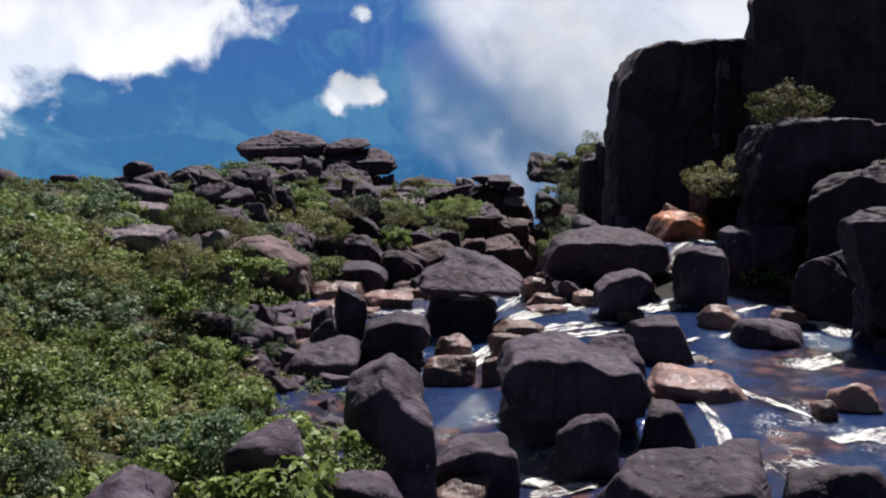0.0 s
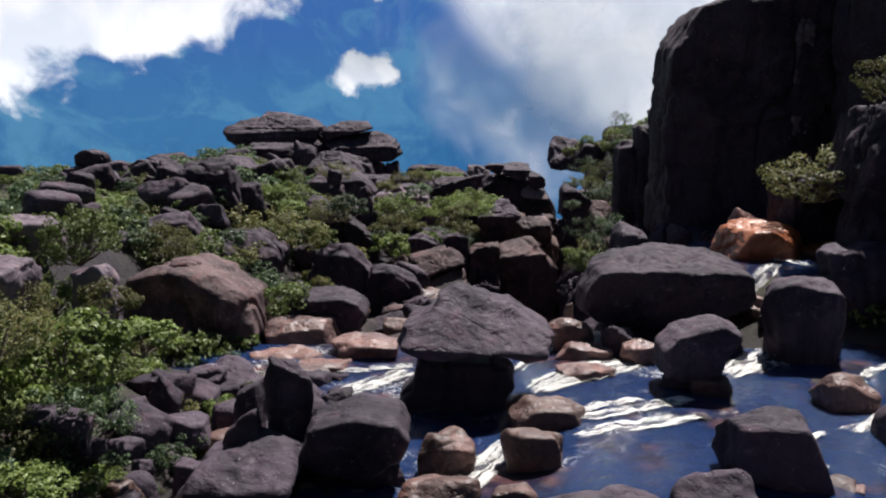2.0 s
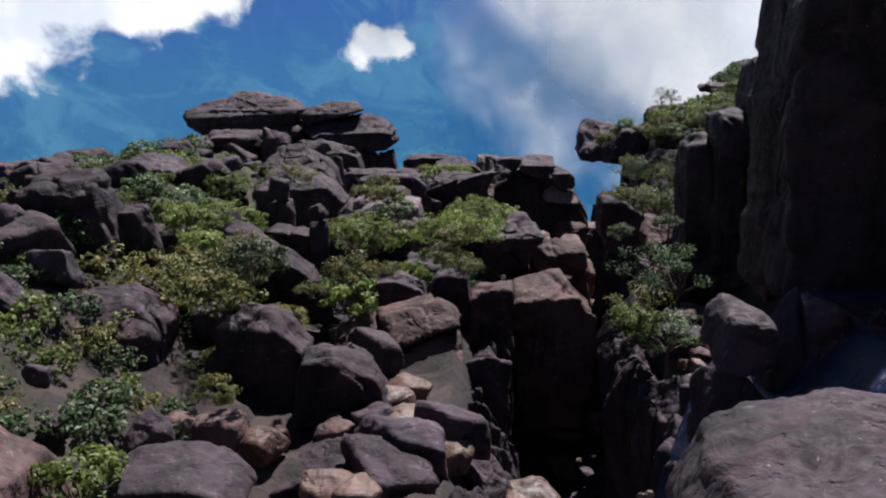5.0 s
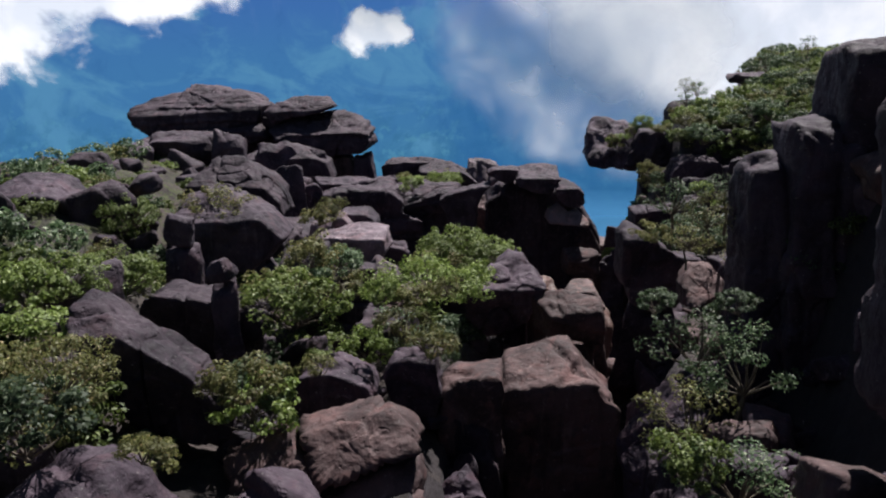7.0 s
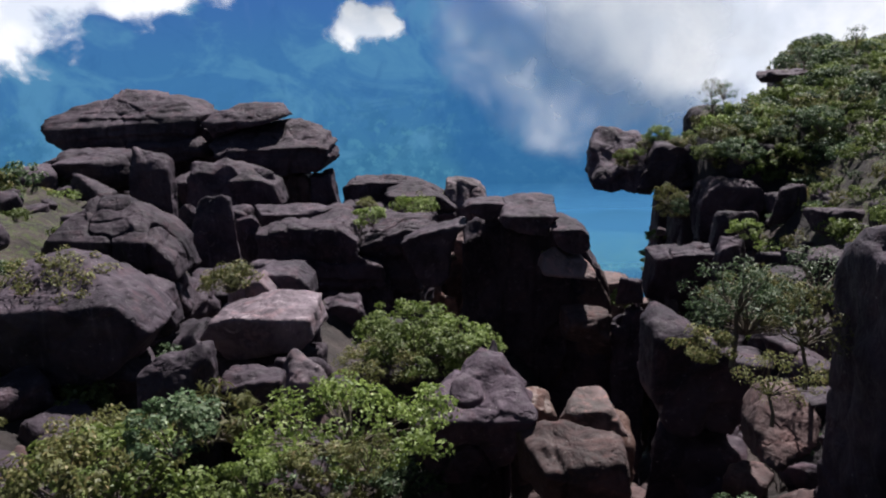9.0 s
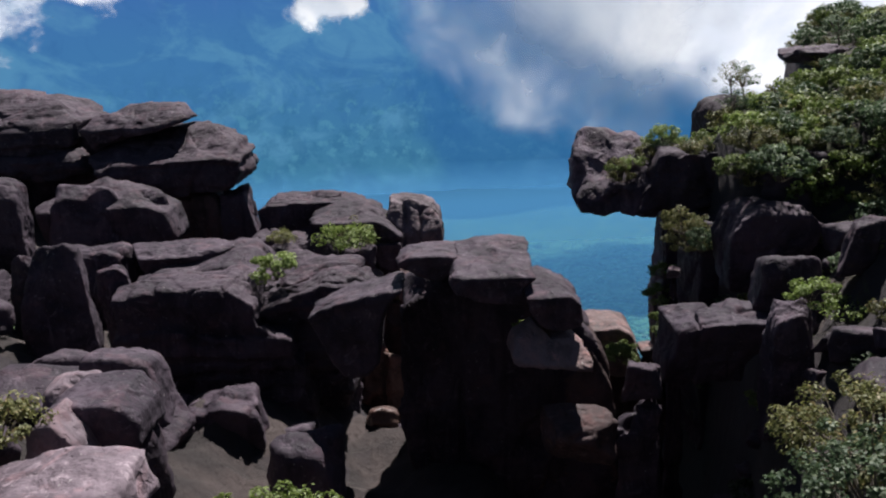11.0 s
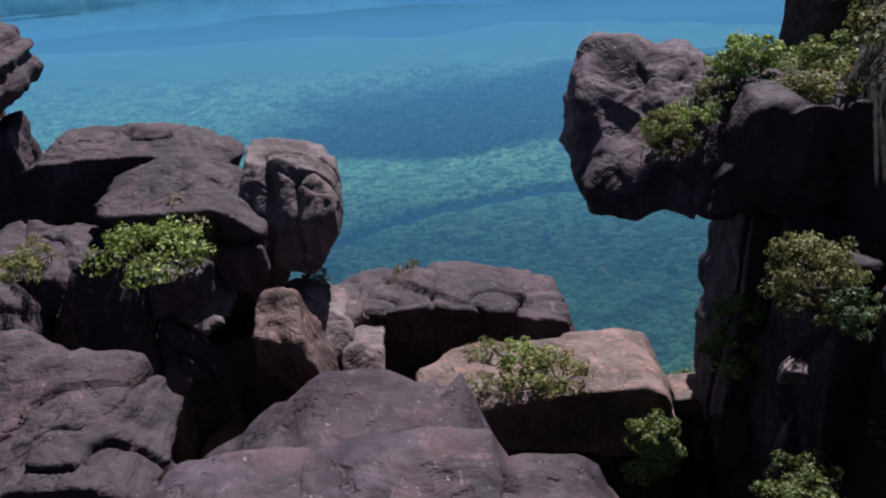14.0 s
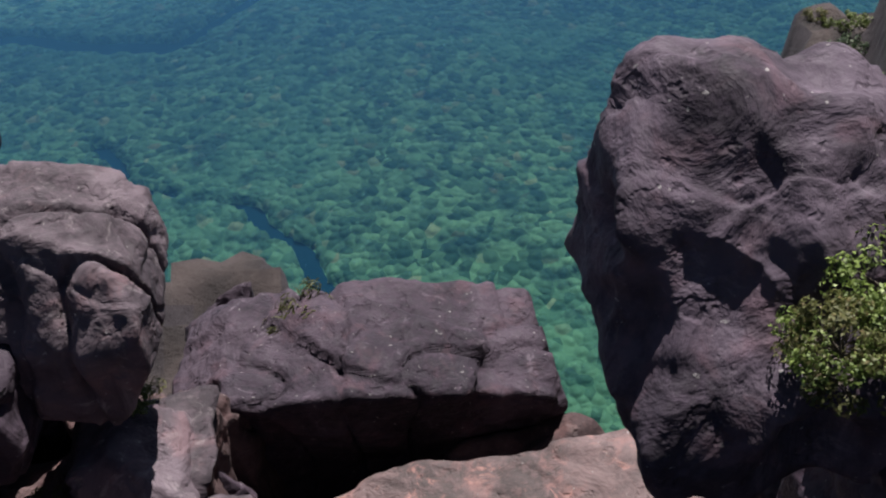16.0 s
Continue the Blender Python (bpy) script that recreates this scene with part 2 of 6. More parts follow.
def water_material():
    """Tea-dark water: blue painted in for the reflected sky, red-brown over stones in the shallows, with lacy foam
    drifting in patches.
    """
    m = Nodes("tea_dark_water")
    shallow = m.ramp(m.noise(0.17, 4, 0.6), 0.47, 0.62)
    stones = m.mix(m.ramp(m.voronoi(0.9), 0.15, 0.6), rgb(0.150, 0.062, 0.042), rgb(0.022, 0.012, 0.016))
    col = m.mix(m.math("MULTIPLY", shallow, 0.8), rgb(0.010, 0.027, 0.090), stones)
    lace = m.math("ABSOLUTE", m.math("SUBTRACT", m.noise(1.15, 6, 0.68, distortion=1.2, stretch=(1.0, 0.75, 1.0)), 0.5))
    lace = m.ramp(lace, 0.0, 0.045, 1.0, 0.0)
    patch = m.ramp(m.noise(0.21, 3, 0.6), 0.53, 0.70)
    # White flecks painted in as sparkle on the ripples.
    spark = m.ramp(m.noise(5.5, 4, 0.7), 0.62, 0.70)
    white = m.math("MULTIPLY", m.math("MAXIMUM", lace, m.math("MULTIPLY", spark, 0.7)), patch)
    m.link(m.mix(m.math("MULTIPLY", white, 0.75), col, rgb(0.72, 0.71, 0.68)), m.bsdf.inputs["Base Color"])
    m.link(m.ramp(white, 0.0, 1.0, 0.08, 0.6), m.bsdf.inputs["Roughness"])
    m.bsdf.inputs["IOR"].default_value = 1.40
    n = m.bump(m.noise(0.9, 3, 0.5), 0.6, 0.3)
    m.link(m.bump(m.noise(4.0, 5, 0.65, stretch=(1.0, 0.6, 1.0)), 1.0, 0.16, n), m.bsdf.inputs["Normal"])
    return m.mat


def foam_material():
    m = Nodes("white_water")
    m.link(m.mix(m.noise(2.5, 4, 0.6), rgb(0.60, 0.58, 0.52), rgb(0.82, 0.81, 0.78)), m.bsdf.inputs["Base Color"])
    m.bsdf.inputs["Roughness"].default_value = 0.6
    m.link(m.bump(m.noise(6, 5, 0.7), 0.6, 0.08), m.bsdf.inputs["Normal"])
    uv = m.nt.nodes.new("ShaderNodeUVMap")
    uv.uv_map = "UVMap"
    sep = m.nt.nodes.new("ShaderNodeSeparateXYZ")
    m.link(uv.outputs[0], sep.inputs[0])
    flow = m.nt.nodes.new("ShaderNodeUVMap")
    flow.uv_map = "flow"
    run = m.noise(1.0, 6, 0.66, vec=flow.outputs[0], stretch=(2.4, 0.55, 1.0), distortion=0.7)
    a = m.math("ADD", m.math("MULTIPLY", sep.outputs[0], 0.66), m.math("MULTIPLY", run, 0.85))
    a = m.math("ADD", a, m.math("MULTIPLY", m.noise(4.5, 4, 0.7), 0.22))
    m.link(m.ramp(a, 0.80, 1.08), m.bsdf.inputs["Alpha"])
    return m.mat


# Dark colour holds the shade of the trees as well as the water.
far = Nodes("shaded_river_water")
far.link(far.mix(far.noise(0.02, 4), rgb(0.004, 0.022, 0.050), rgb(0.006, 0.040, 0.060)), far.bsdf.inputs["Base Color"])
far.bsdf.inputs["Roughness"].default_value = 0.6
far.bsdf.inputs["Specular IOR Level"].default_value = 0.0
FAR_WATER = far.mat
GROUND, FOREST, WATER, FOAM = ground_material(), forest_material(), water_material(), foam_material()


# ---- ground: one sheet from the plateau over the rim to the horizon ----
def gorge_x(y):
    return 7.2 + 8.8 * S(98, 150, y)


def rim_y(x):
    return 198 - 18 * S(-30, -6, x) - 7 * S(6, 12, x) + 30 * S(30, 42, x) + 5 * np.sin(x * 0.35)


def ground_z(x, y):
    x, y = np.asarray(x, float), np.asarray(y, float)
    left = S(-6, -23, x)
    z = 1.0 + (7.0 - 2.6 * S(62, 80, y)) * left
    z = z + 3.6 * S(1, -4, x) * S(34, 24, y) * (1 - left)
    z = z + 1.0 * S(2, 8, x) * S(78, 66, y)
    z = z - 2.4 * S(64, 78, y) * (1 - left)
    z = z + 3.2 * S(13, 17, x) * S(62, 69, y) * S(96, 88, y)
    z = z + 7.0 * S(24, 32, x) * S(96, 84, y)
    z = z + 12.0 * S(17, 22, x) * S(86, 94, y) * S(122, 112, y)
    z = z + 12.0 * S(16 + 4.5 * S(138, 150, y), 36, x) * S(108, 122, y) * S(156, 148, y)
    z = z - 0.85 * (z - 1.1) * S(-20, -16.5, x) * S(-5, -8, x) * S(53, 58, y) * S(77, 71, y)
    d = np.abs(x - gorge_x(y))
    wide = 3.0 + 1.0 * S(105, 140, y)
    z = z - 12.0 * S(70, 84, y) * (1 - 0.6 * S(105, 114, y) * S(134, 124, y)) * S(wide + 3.0, wide - 0.5, d)
    z = z - 5.0 * S(122, 136, y) * S(-6, 2, x) * S(20, 15, x)
    lip = 20.3 + 0.55 * np.maximum(y - 158, 0)
    inner = 1 - S(0.2, 3, x - lip)
    z = z - 6.0 * S(146, 158, y) * S(-6, 5, x) * inner
    z = z - 8.0 * S(146, 158, y) * S(14, 16, x) * inner
    z = z - 5.0 * S(132, 156, y) * S(-34, -16, x) * S(-2, -10, x)
    z = z - 3.0 * S(150, 165, y) * left - 3.0 * S(-30, -46, x) * S(108, 140, y)
    p = np.stack([x, y, 0 * x], -1).reshape(-1, 3)
    cell = vnoise(p * 0.55, 11) + 0.6 * vnoise(p * 1.15, 12)
    z = z + (0.35 * fbm(p * 0.35, 4, 5) + 0.55 * np.round(cell * 2.0) / 2.0 * S(60, 72, p[:, 1])).reshape(x.shape)
    right = S(0, 3, x - lip) * S(147, 152, y)
    z = z * (1 - right) + right * (8.0 + 5.5 * S(24, 44, x) + 0.5 * np.sin(x * 0.9) * np.sin(y * 0.5))
    e = y - rim_y(x)
    z = z * (1 - S(-3, 4, e)) + (-60) * S(-3, 4, e)
    z = z - 240 * S(3, 45, e) - 402 * S(40, 420, e)
    return z


def lines(lo, hi, step, far_lo, far_hi, grow=1.28):
    a = list(np.arange(lo, hi + 0.01, step))
    s = step
    while a[-1] < far_hi:
        s *= grow
        a.append(a[-1] + s)
    s = step
    b = []
    v = lo
    while v > far_lo:
        s *= grow
        v -= s
        b.append(v)
    return np.array(b[::-1] + a)


gx, gy = lines(-52, 52, 0.9, -4600, 4600), lines(-6, 246, 0.9, -4000, 4800)
GX, GY = np.meshgrid(gx, gy, indexing="ij")
GZ = ground_z(GX, GY)
ground = new("ground", mesh_from("ground", np.stack([GX, GY, GZ], -1).reshape(-1, 3), grid_faces(len(gx), len(gy)), GROUND))
ground.data.materials.append(FOREST)
fz = np.array([p.center.z for p in ground.data.polygons])
ground.data.polygons.foreach_set("material_index", (fz < -260).astype(np.int32))
tagged(ground, "rocky plateau ground with thin soil and moss, dropping to a forest", "ground", kind="structure")

# ---- valley: forest canopy, haze, far mountain, clouds ----
def canopy():
    xs, ys = np.arange(-1900, 1900, 10.0), np.concatenate([np.arange(430, 2000, 9.0), np.arange(2000, 4010, 16.0)])
    X, Y = np.meshgrid(xs, ys, indexing="ij")
    p = np.stack([X, Y, 0 * X], -1).reshape(-1, 3)
    p[:, :2] += np.random.RandomState(4).uniform(-3, 3, (len(p), 2))
    gap = river_distance(p[:, 0], p[:, 1])
    bump = 3.2 * vnoise(p / 11.0, 3) + 2.4 * vnoise(p / 23.0, 4) + 26 * fbm(p / 420.0, 3, 8) * S(15, 160, gap)
    z = -690 + bump * (1 - 0.8 * S(3300, 3700, p[:, 1])) - 45 * S(26, 16, gap)
    ob = new("forest_canopy", mesh_from("forest_canopy", np.column_stack([p[:, :2], z]), grid_faces(len(xs), len(ys)), FOREST))
    tagged(ob, "dense green rainforest canopy filling the valley floor", "forest", kind="stuff")


RIVER = ((-1500, 1800), (-590, 1610), (-440, 1558), (-330, 1522), (-290, 1520), (-235, 1590), (-178, 1651), (-44, 1766), (135, 1841), (311, 1872), (538, 1936), (1500, 2050))
BROOK = ((640, 60), (820, -20), (940, -68), (1019, -114), (1082, -157), (1115, -237), (1170, -330), (1260, -360))


def river_y(x):
    return np.interp(x, [q[0] for q in RIVER], [q[1] for q in RIVER]) + 6 * np.sin(x / 31.0)


def brook_x(y):
    return np.interp(y, [q[0] for q in BROOK], [q[1] for q in BROOK]) + 7 * np.sin(y / 17.0)


def river_distance(x, y):
    """Metres to the winding river or to the brook."""
    brook = np.where((y < 1260) & (y > 640), np.abs(x - brook_x(y)) * 1.6 + 7, 999)
    return np.minimum(np.abs(y - river_y(x)), brook)


def river():
    xs, ys = np.linspace(-1500, 1500, 400), np.linspace(640, 1260, 120)
    for name, a, b, label in (("valley_river", np.column_stack([xs, river_y(xs) - 24]), np.column_stack([xs, river_y(xs) + 24]), "winding river darkened for tree shade, between forest trees far below"),
                              ("valley_brook", np.column_stack([brook_x(ys) + 12, ys]), np.column_stack([brook_x(ys) - 12, ys]), "thin brook darkened for tree shade in the forest far below")):
        n = len(a)
        v = np.column_stack([np.concatenate([a, b]), np.full(2 * n, -701.5)])
        i = np.arange(n - 1)
        ob = new(name, mesh_from(name, v, np.stack([i, i + 1, i + n + 1, i + n], 1), FAR_WATER))
        tagged(ob, label, "river", kind="structure")


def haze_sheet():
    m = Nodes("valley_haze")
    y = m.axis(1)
    # Added sheet imitates haze of distance: opacity rises with y, then fades out.
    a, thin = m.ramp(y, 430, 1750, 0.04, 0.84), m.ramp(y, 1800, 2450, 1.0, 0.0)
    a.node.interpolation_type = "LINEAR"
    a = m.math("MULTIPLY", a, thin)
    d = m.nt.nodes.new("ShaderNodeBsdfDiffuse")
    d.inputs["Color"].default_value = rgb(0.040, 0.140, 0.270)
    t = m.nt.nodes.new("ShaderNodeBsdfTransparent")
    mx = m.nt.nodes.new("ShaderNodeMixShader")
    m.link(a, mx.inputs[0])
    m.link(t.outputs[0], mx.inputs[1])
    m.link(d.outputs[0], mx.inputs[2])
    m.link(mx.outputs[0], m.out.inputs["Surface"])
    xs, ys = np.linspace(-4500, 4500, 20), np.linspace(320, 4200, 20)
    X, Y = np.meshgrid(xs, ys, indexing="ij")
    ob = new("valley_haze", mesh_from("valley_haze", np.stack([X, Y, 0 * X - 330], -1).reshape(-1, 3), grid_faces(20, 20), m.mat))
    tagged(ob, "blue tinted sheet standing in for distance haze over the valley", "haze", kind="structure")


def mountain():
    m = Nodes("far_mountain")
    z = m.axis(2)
    # Distance haze is painted into the colours, graded by height.
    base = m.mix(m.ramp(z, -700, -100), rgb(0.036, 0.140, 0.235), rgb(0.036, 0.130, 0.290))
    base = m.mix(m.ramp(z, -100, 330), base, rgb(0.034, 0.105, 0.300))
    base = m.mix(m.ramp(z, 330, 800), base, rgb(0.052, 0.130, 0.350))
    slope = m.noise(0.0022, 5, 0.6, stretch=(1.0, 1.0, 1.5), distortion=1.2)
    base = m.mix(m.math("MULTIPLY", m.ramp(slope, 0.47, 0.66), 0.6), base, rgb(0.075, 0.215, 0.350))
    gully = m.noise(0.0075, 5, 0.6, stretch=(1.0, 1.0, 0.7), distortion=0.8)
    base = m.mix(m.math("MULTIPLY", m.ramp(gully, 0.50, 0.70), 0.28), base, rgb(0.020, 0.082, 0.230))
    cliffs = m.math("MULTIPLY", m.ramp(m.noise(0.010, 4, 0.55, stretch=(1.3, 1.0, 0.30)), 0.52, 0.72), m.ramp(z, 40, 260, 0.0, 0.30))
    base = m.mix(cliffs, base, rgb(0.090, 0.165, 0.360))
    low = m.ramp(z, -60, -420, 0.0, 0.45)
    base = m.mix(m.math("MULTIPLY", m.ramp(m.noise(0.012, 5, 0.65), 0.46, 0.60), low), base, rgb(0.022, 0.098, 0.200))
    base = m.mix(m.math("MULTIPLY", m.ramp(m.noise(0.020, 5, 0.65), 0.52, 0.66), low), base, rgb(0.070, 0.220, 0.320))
    # Cloud shadow painted as darker blue, low down towards the right.
    cloud_shade = m.math("MULTIPLY", m.ramp(m.math("ADD", m.axis(0), m.math("MULTIPLY", m.noise(0.004, 4, 0.6), 500.0)), 40, 260), m.ramp(z, 150, -250, 0.0, 0.6))
    base = m.mix(cloud_shade, base, rgb(0.016, 0.086, 0.235))
    # The surface glows by itself in place of sunlight.
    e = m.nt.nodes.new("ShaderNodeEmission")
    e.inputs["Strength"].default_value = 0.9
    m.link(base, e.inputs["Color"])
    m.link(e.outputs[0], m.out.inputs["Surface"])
    xs, ys = np.linspace(-3400, 3400, 160), np.linspace(3780, 4520, 80)
    X, Y = np.meshgrid(xs, ys, indexing="ij")
    p = np.stack([X, Y, 0 * X], -1).reshape(-1, 3)
    r = fbm(p / 500.0, 4, 21).reshape(X.shape)
    Z = -725 + (646 * S(3850, 4230, Y + 70 * r) + 1050 * S(4180, 4480, Y + 60 * r) + 30 * r) * S(3790, 3900, Y)
    Y = Y - 500 * (X / 2400) ** 2
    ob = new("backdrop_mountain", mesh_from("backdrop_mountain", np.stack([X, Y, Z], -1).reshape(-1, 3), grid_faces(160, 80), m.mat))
    tagged(ob, "self-lit table mountain with blue haze painted in, across the valley", "mountain", kind="structure")


def cloud(name, label, centre, half_w, half_h, roll, scale, soft, lo, density=1.0, seed=0.0, radial=0.75):
    """A far cloud bank: a thin sheet with a ragged see-through edge."""
    m = Nodes(name)
    uv = m.nt.nodes.new("ShaderNodeUVMap")
    ln = m.nt.nodes.new("ShaderNodeVectorMath")
    ln.operation = "LENGTH"
    m.link(uv.outputs[0], ln.inputs[0])
    mp = m.nt.nodes.new("ShaderNodeMapping")
    mp.inputs["Scale"].default_value = (half_w / 100.0, half_h / 100.0, 1)
    mp.inputs["Location"].default_value = (seed, seed * 0.7, 0)
    m.link(uv.outputs[0], mp.inputs["Vector"])
    n = m.noise(scale, 7, 0.52, vec=mp.outputs["Vector"], distortion=0.3)
    a = m.math("ADD", m.math("MULTIPLY", m.math("SUBTRACT", 1.0, ln.outputs["Value"]), radial), n)
    fade = m.ramp(ln.outputs["Value"], 0.8, 0.99, 1.0, 0.0)
    a = m.math("MULTIPLY", m.math("MULTIPLY", m.ramp(a, lo, lo + soft), density), fade)
    tr = m.nt.nodes.new("ShaderNodeBsdfTranslucent")
    m.link(m.mix(m.ramp(n, 0.40, 0.62), rgb(0.35, 0.37, 0.40), rgb(0.47, 0.47, 0.47)), tr.inputs["Color"])
    # Faint bluish glow added to the sheet in place of scattered light.
    em = m.nt.nodes.new("ShaderNodeEmission")
    em.inputs["Color"].default_value = rgb(0.80, 0.88, 1.0)
    em.inputs["Strength"].default_value = 0.12
    add = m.nt.nodes.new("ShaderNodeAddShader")
    m.link(tr.outputs[0], add.inputs[0])
    m.link(em.outputs[0], add.inputs[1])
    cl = m.nt.nodes.new("ShaderNodeBsdfTransparent")
    mx = m.nt.nodes.new("ShaderNodeMixShader")
    m.link(a, mx.inputs[0])
    m.link(cl.outputs[0], mx.inputs[1])
    m.link(add.outputs[0], mx.inputs[2])
    m.link(mx.outputs[0], m.out.inputs["Surface"])
    k = 24
    U, V = np.meshgrid(np.linspace(-1, 1, k), np.linspace(-1, 1, k), indexing="ij")
    c, s = math.cos(radians(roll)), math.sin(radians(roll))
    X, Z = U * half_w, V * half_h
    bulge = -0.15 * half_w * (1 - np.clip(U ** 2 + V ** 2, 0, 1))
    v = np.stack([c * X - s * Z, bulge, s * X + c * Z], -1).reshape(-1, 3)
    me = mesh_from(name, v, grid_faces(k, k), m.mat)
    lay = me.uv_layers.new(name="UVMap")
    idx = np.array([l.vertex_index for l in me.loops])
    lay.data.foreach_set("uv", np.stack([U, V], -1).reshape(-1, 2)[idx].ravel())
    ob = new(name, me)
    ob.location = centre
    tagged(ob, label, "cloud")


canopy()
river()
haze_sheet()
mountain()
cloud("cloud_bank", "broad bright white cloud bank before the mountain", (-1780, 3000, 470), 1980, 760, 10, 0.45, 0.16, 0.90, seed=11.0, radial=1.7)
cloud("cloud", "small bright white cumulus puff over the valley", (-70, 720, 28), 40, 25, 0, 4.0, 0.22, 0.72, seed=1.0)
cloud("cloud", "tiny wisp of white cloud before the mountain", (-130, 1500, 165), 30, 26, 0, 4.0, 0.4, 0.72, seed=3.0)
cloud("mist_bank", "white mist drifting up the cliff side", (1150, 3250, 390), 1420, 780, -14, 0.36, 0.40, 0.36, seed=8.0, radial=1.1)
cloud("mist_veil", "thin grey veil of mist below the cloud", (420, 3100, 30), 640, 460, -10, 0.45, 0.7, 0.42, 0.6, seed=5.0)


# ---- water ----
def water_z(x, y):
    z = 1.45 + 0.85 * S(1, 7, x) + 2.8 * S(13.5, 16.5, x) * S(64, 69, y)
    return z - 2.6 * S(65, 72, y) * S(13, 9, x) - 6 * S(70, 80, y) * S(13, 9, x)


wx, wy = np.arange(-13, 30.1, 0.5), np.arange(20, 84.1, 0.5)
WX, WY = np.meshgrid(wx, wy, indexing="ij")
wp = np.stack([WX, WY, 0 * WX], -1).reshape(-1, 3)
WZ = water_z(WX, WY) + 0.04 * fbm(wp * 0.9, 3, 2).reshape(WX.shape)
water = new("creek_water", mesh_from("creek_water", np.stack([WX, WY, WZ], -1).reshape(-1, 3), grid_faces(len(wx), len(wy)), WATER))
tagged(water, "dark tea-coloured creek water tinted blue for the reflected sky", "water", kind="structure")


def foam(x0, y0, x1, y1, width, bend=0.0, label="white rushing foam on the creek"):
    """A strip of white water from one place to another on the creek."""
    n, k = 40, 9
    t = np.linspace(0, 1, n)[:, None]
    s = np.linspace(-1, 1, k)[None, :]
    dx, dy = x1 - x0, y1 - y0
    ln = math.hypot(dx, dy)
    nx, ny = -dy / ln, dx / ln
    off = bend * np.sin(np.pi * t) + s * width * (0.55 + 0.45 * np.sin(np.pi * np.clip(t, 0.04, 0.96)))
    X, Y = x0 + dx * t + nx * off, y0 + dy * t + ny * off
    p = np.stack([X, Y, 0 * X], -1).reshape(-1, 3)
    Z = water_z(X, Y) + 0.07 + 0.10 * (fbm(p * 2.2, 3, 9).reshape(X.shape) + 0.4) * (1 - s ** 2)
    me = mesh_from("foam", np.stack([X, Y, Z], -1).reshape(-1, 3), grid_faces(n, k), FOAM)
    lay = me.uv_layers.new(name="UVMap")
    idx = np.array([l.vertex_index for l in me.loops])
    u = np.minimum(0.6, np.minimum((1 - np.abs(s)) * 1.2 + 0 * t, np.minimum(t, 1 - t) * 4))
    lay.data.foreach_set("uv", np.stack([u, 0 * u], -1).reshape(-1, 2)[idx].ravel())
    lay = me.uv_layers.new(name="flow")
    lay.data.foreach_set("uv", np.stack([s * width + 0 * t + x0, t * ln + 0 * s + y0], -1).reshape(-1, 2)[idx].ravel())
    tagged(new("foam", me), label, "foam", "white water", kind="structure")


# ---- rocks ----
def sphere(level):
    bm = bmesh.new()
    bmesh.ops.create_icosphere(bm, subdivisions=level, radius=1.0)
    v = np.array([q.co[:] for q in bm.verts])
    f = [[w.index for w in q.verts] for q in bm.faces]
    bm.free()
    return v / np.linalg.norm(v, axis=1)[:, None], f


BALL = {k: sphere(k) for k in (3, 4, 5, 6)}


def rock_shape(style, size, seed, taper=0.0, flat=0, level=5):
    """A rock as planes that meet in worn edges: six tilted faces, some chamfers, then steps, cracks and grain."""
    rs = np.random.RandomState(seed + 31)
    d, f = BALL[level]
    tilt, lo, hi, count, k = {"K": (0.20, 0.74, 0.97, 7, 44), "N": (0.18, 0.76, 0.97, 6, 44), "C": (0.06, 0.90, 1.0, 4, 50), "S": (0.13, 0.70, 0.94, 9, 30),
                              "T": (0.12, 0.80, 0.95, 8, 30)}.get(style, (0.22, 0.64, 0.88, 11, 20))
    acc = 0
    for axis in range(3):
        for sign in (-1, 1):
            n = rs.normal(scale=tilt, size=3)
            n[axis] = sign
            if axis < 2:
                n[2] -= taper * 0.6
            if axis == 1 and sign < 0:
                n[2] -= 0.0 if style in "CPRO" else 0.30
            n /= np.linalg.norm(n)
            acc = acc + np.where(d @ n > 0.03, np.maximum(d @ n, 0.03), 0) ** k
    for _ in range(count):
        n = rs.normal(size=3)
        n[2] = abs(n[2]) if rs.rand() < 0.75 else n[2]
        n /= np.linalg.norm(n)
        h = np.abs(n).sum() * rs.uniform(lo, hi)
        acc = acc + (np.where(d @ n > 0.03, np.maximum(d @ n, 0.03), 0) / h) ** k
    if flat:
        n = np.array([rs.uniform(-0.12, 0.12), -0.15 * flat, 1.0])
        n /= np.linalg.norm(n)
        acc = acc + (np.where(d @ n > 0.03, np.maximum(d @ n, 0.03), 0) / 0.8) ** k
    v = d * (acc ** (-1.0 / k))[:, None]
    v *= (1 + 0.05 * fbm(v * 1.3 + seed, 3, seed))[:, None]
    lo, hi = v.min(0), v.max(0)
    v = (v - (lo + hi) / 2) / (hi - lo)
    return weather(v * np.array(size), d, size, style, seed, rs), f


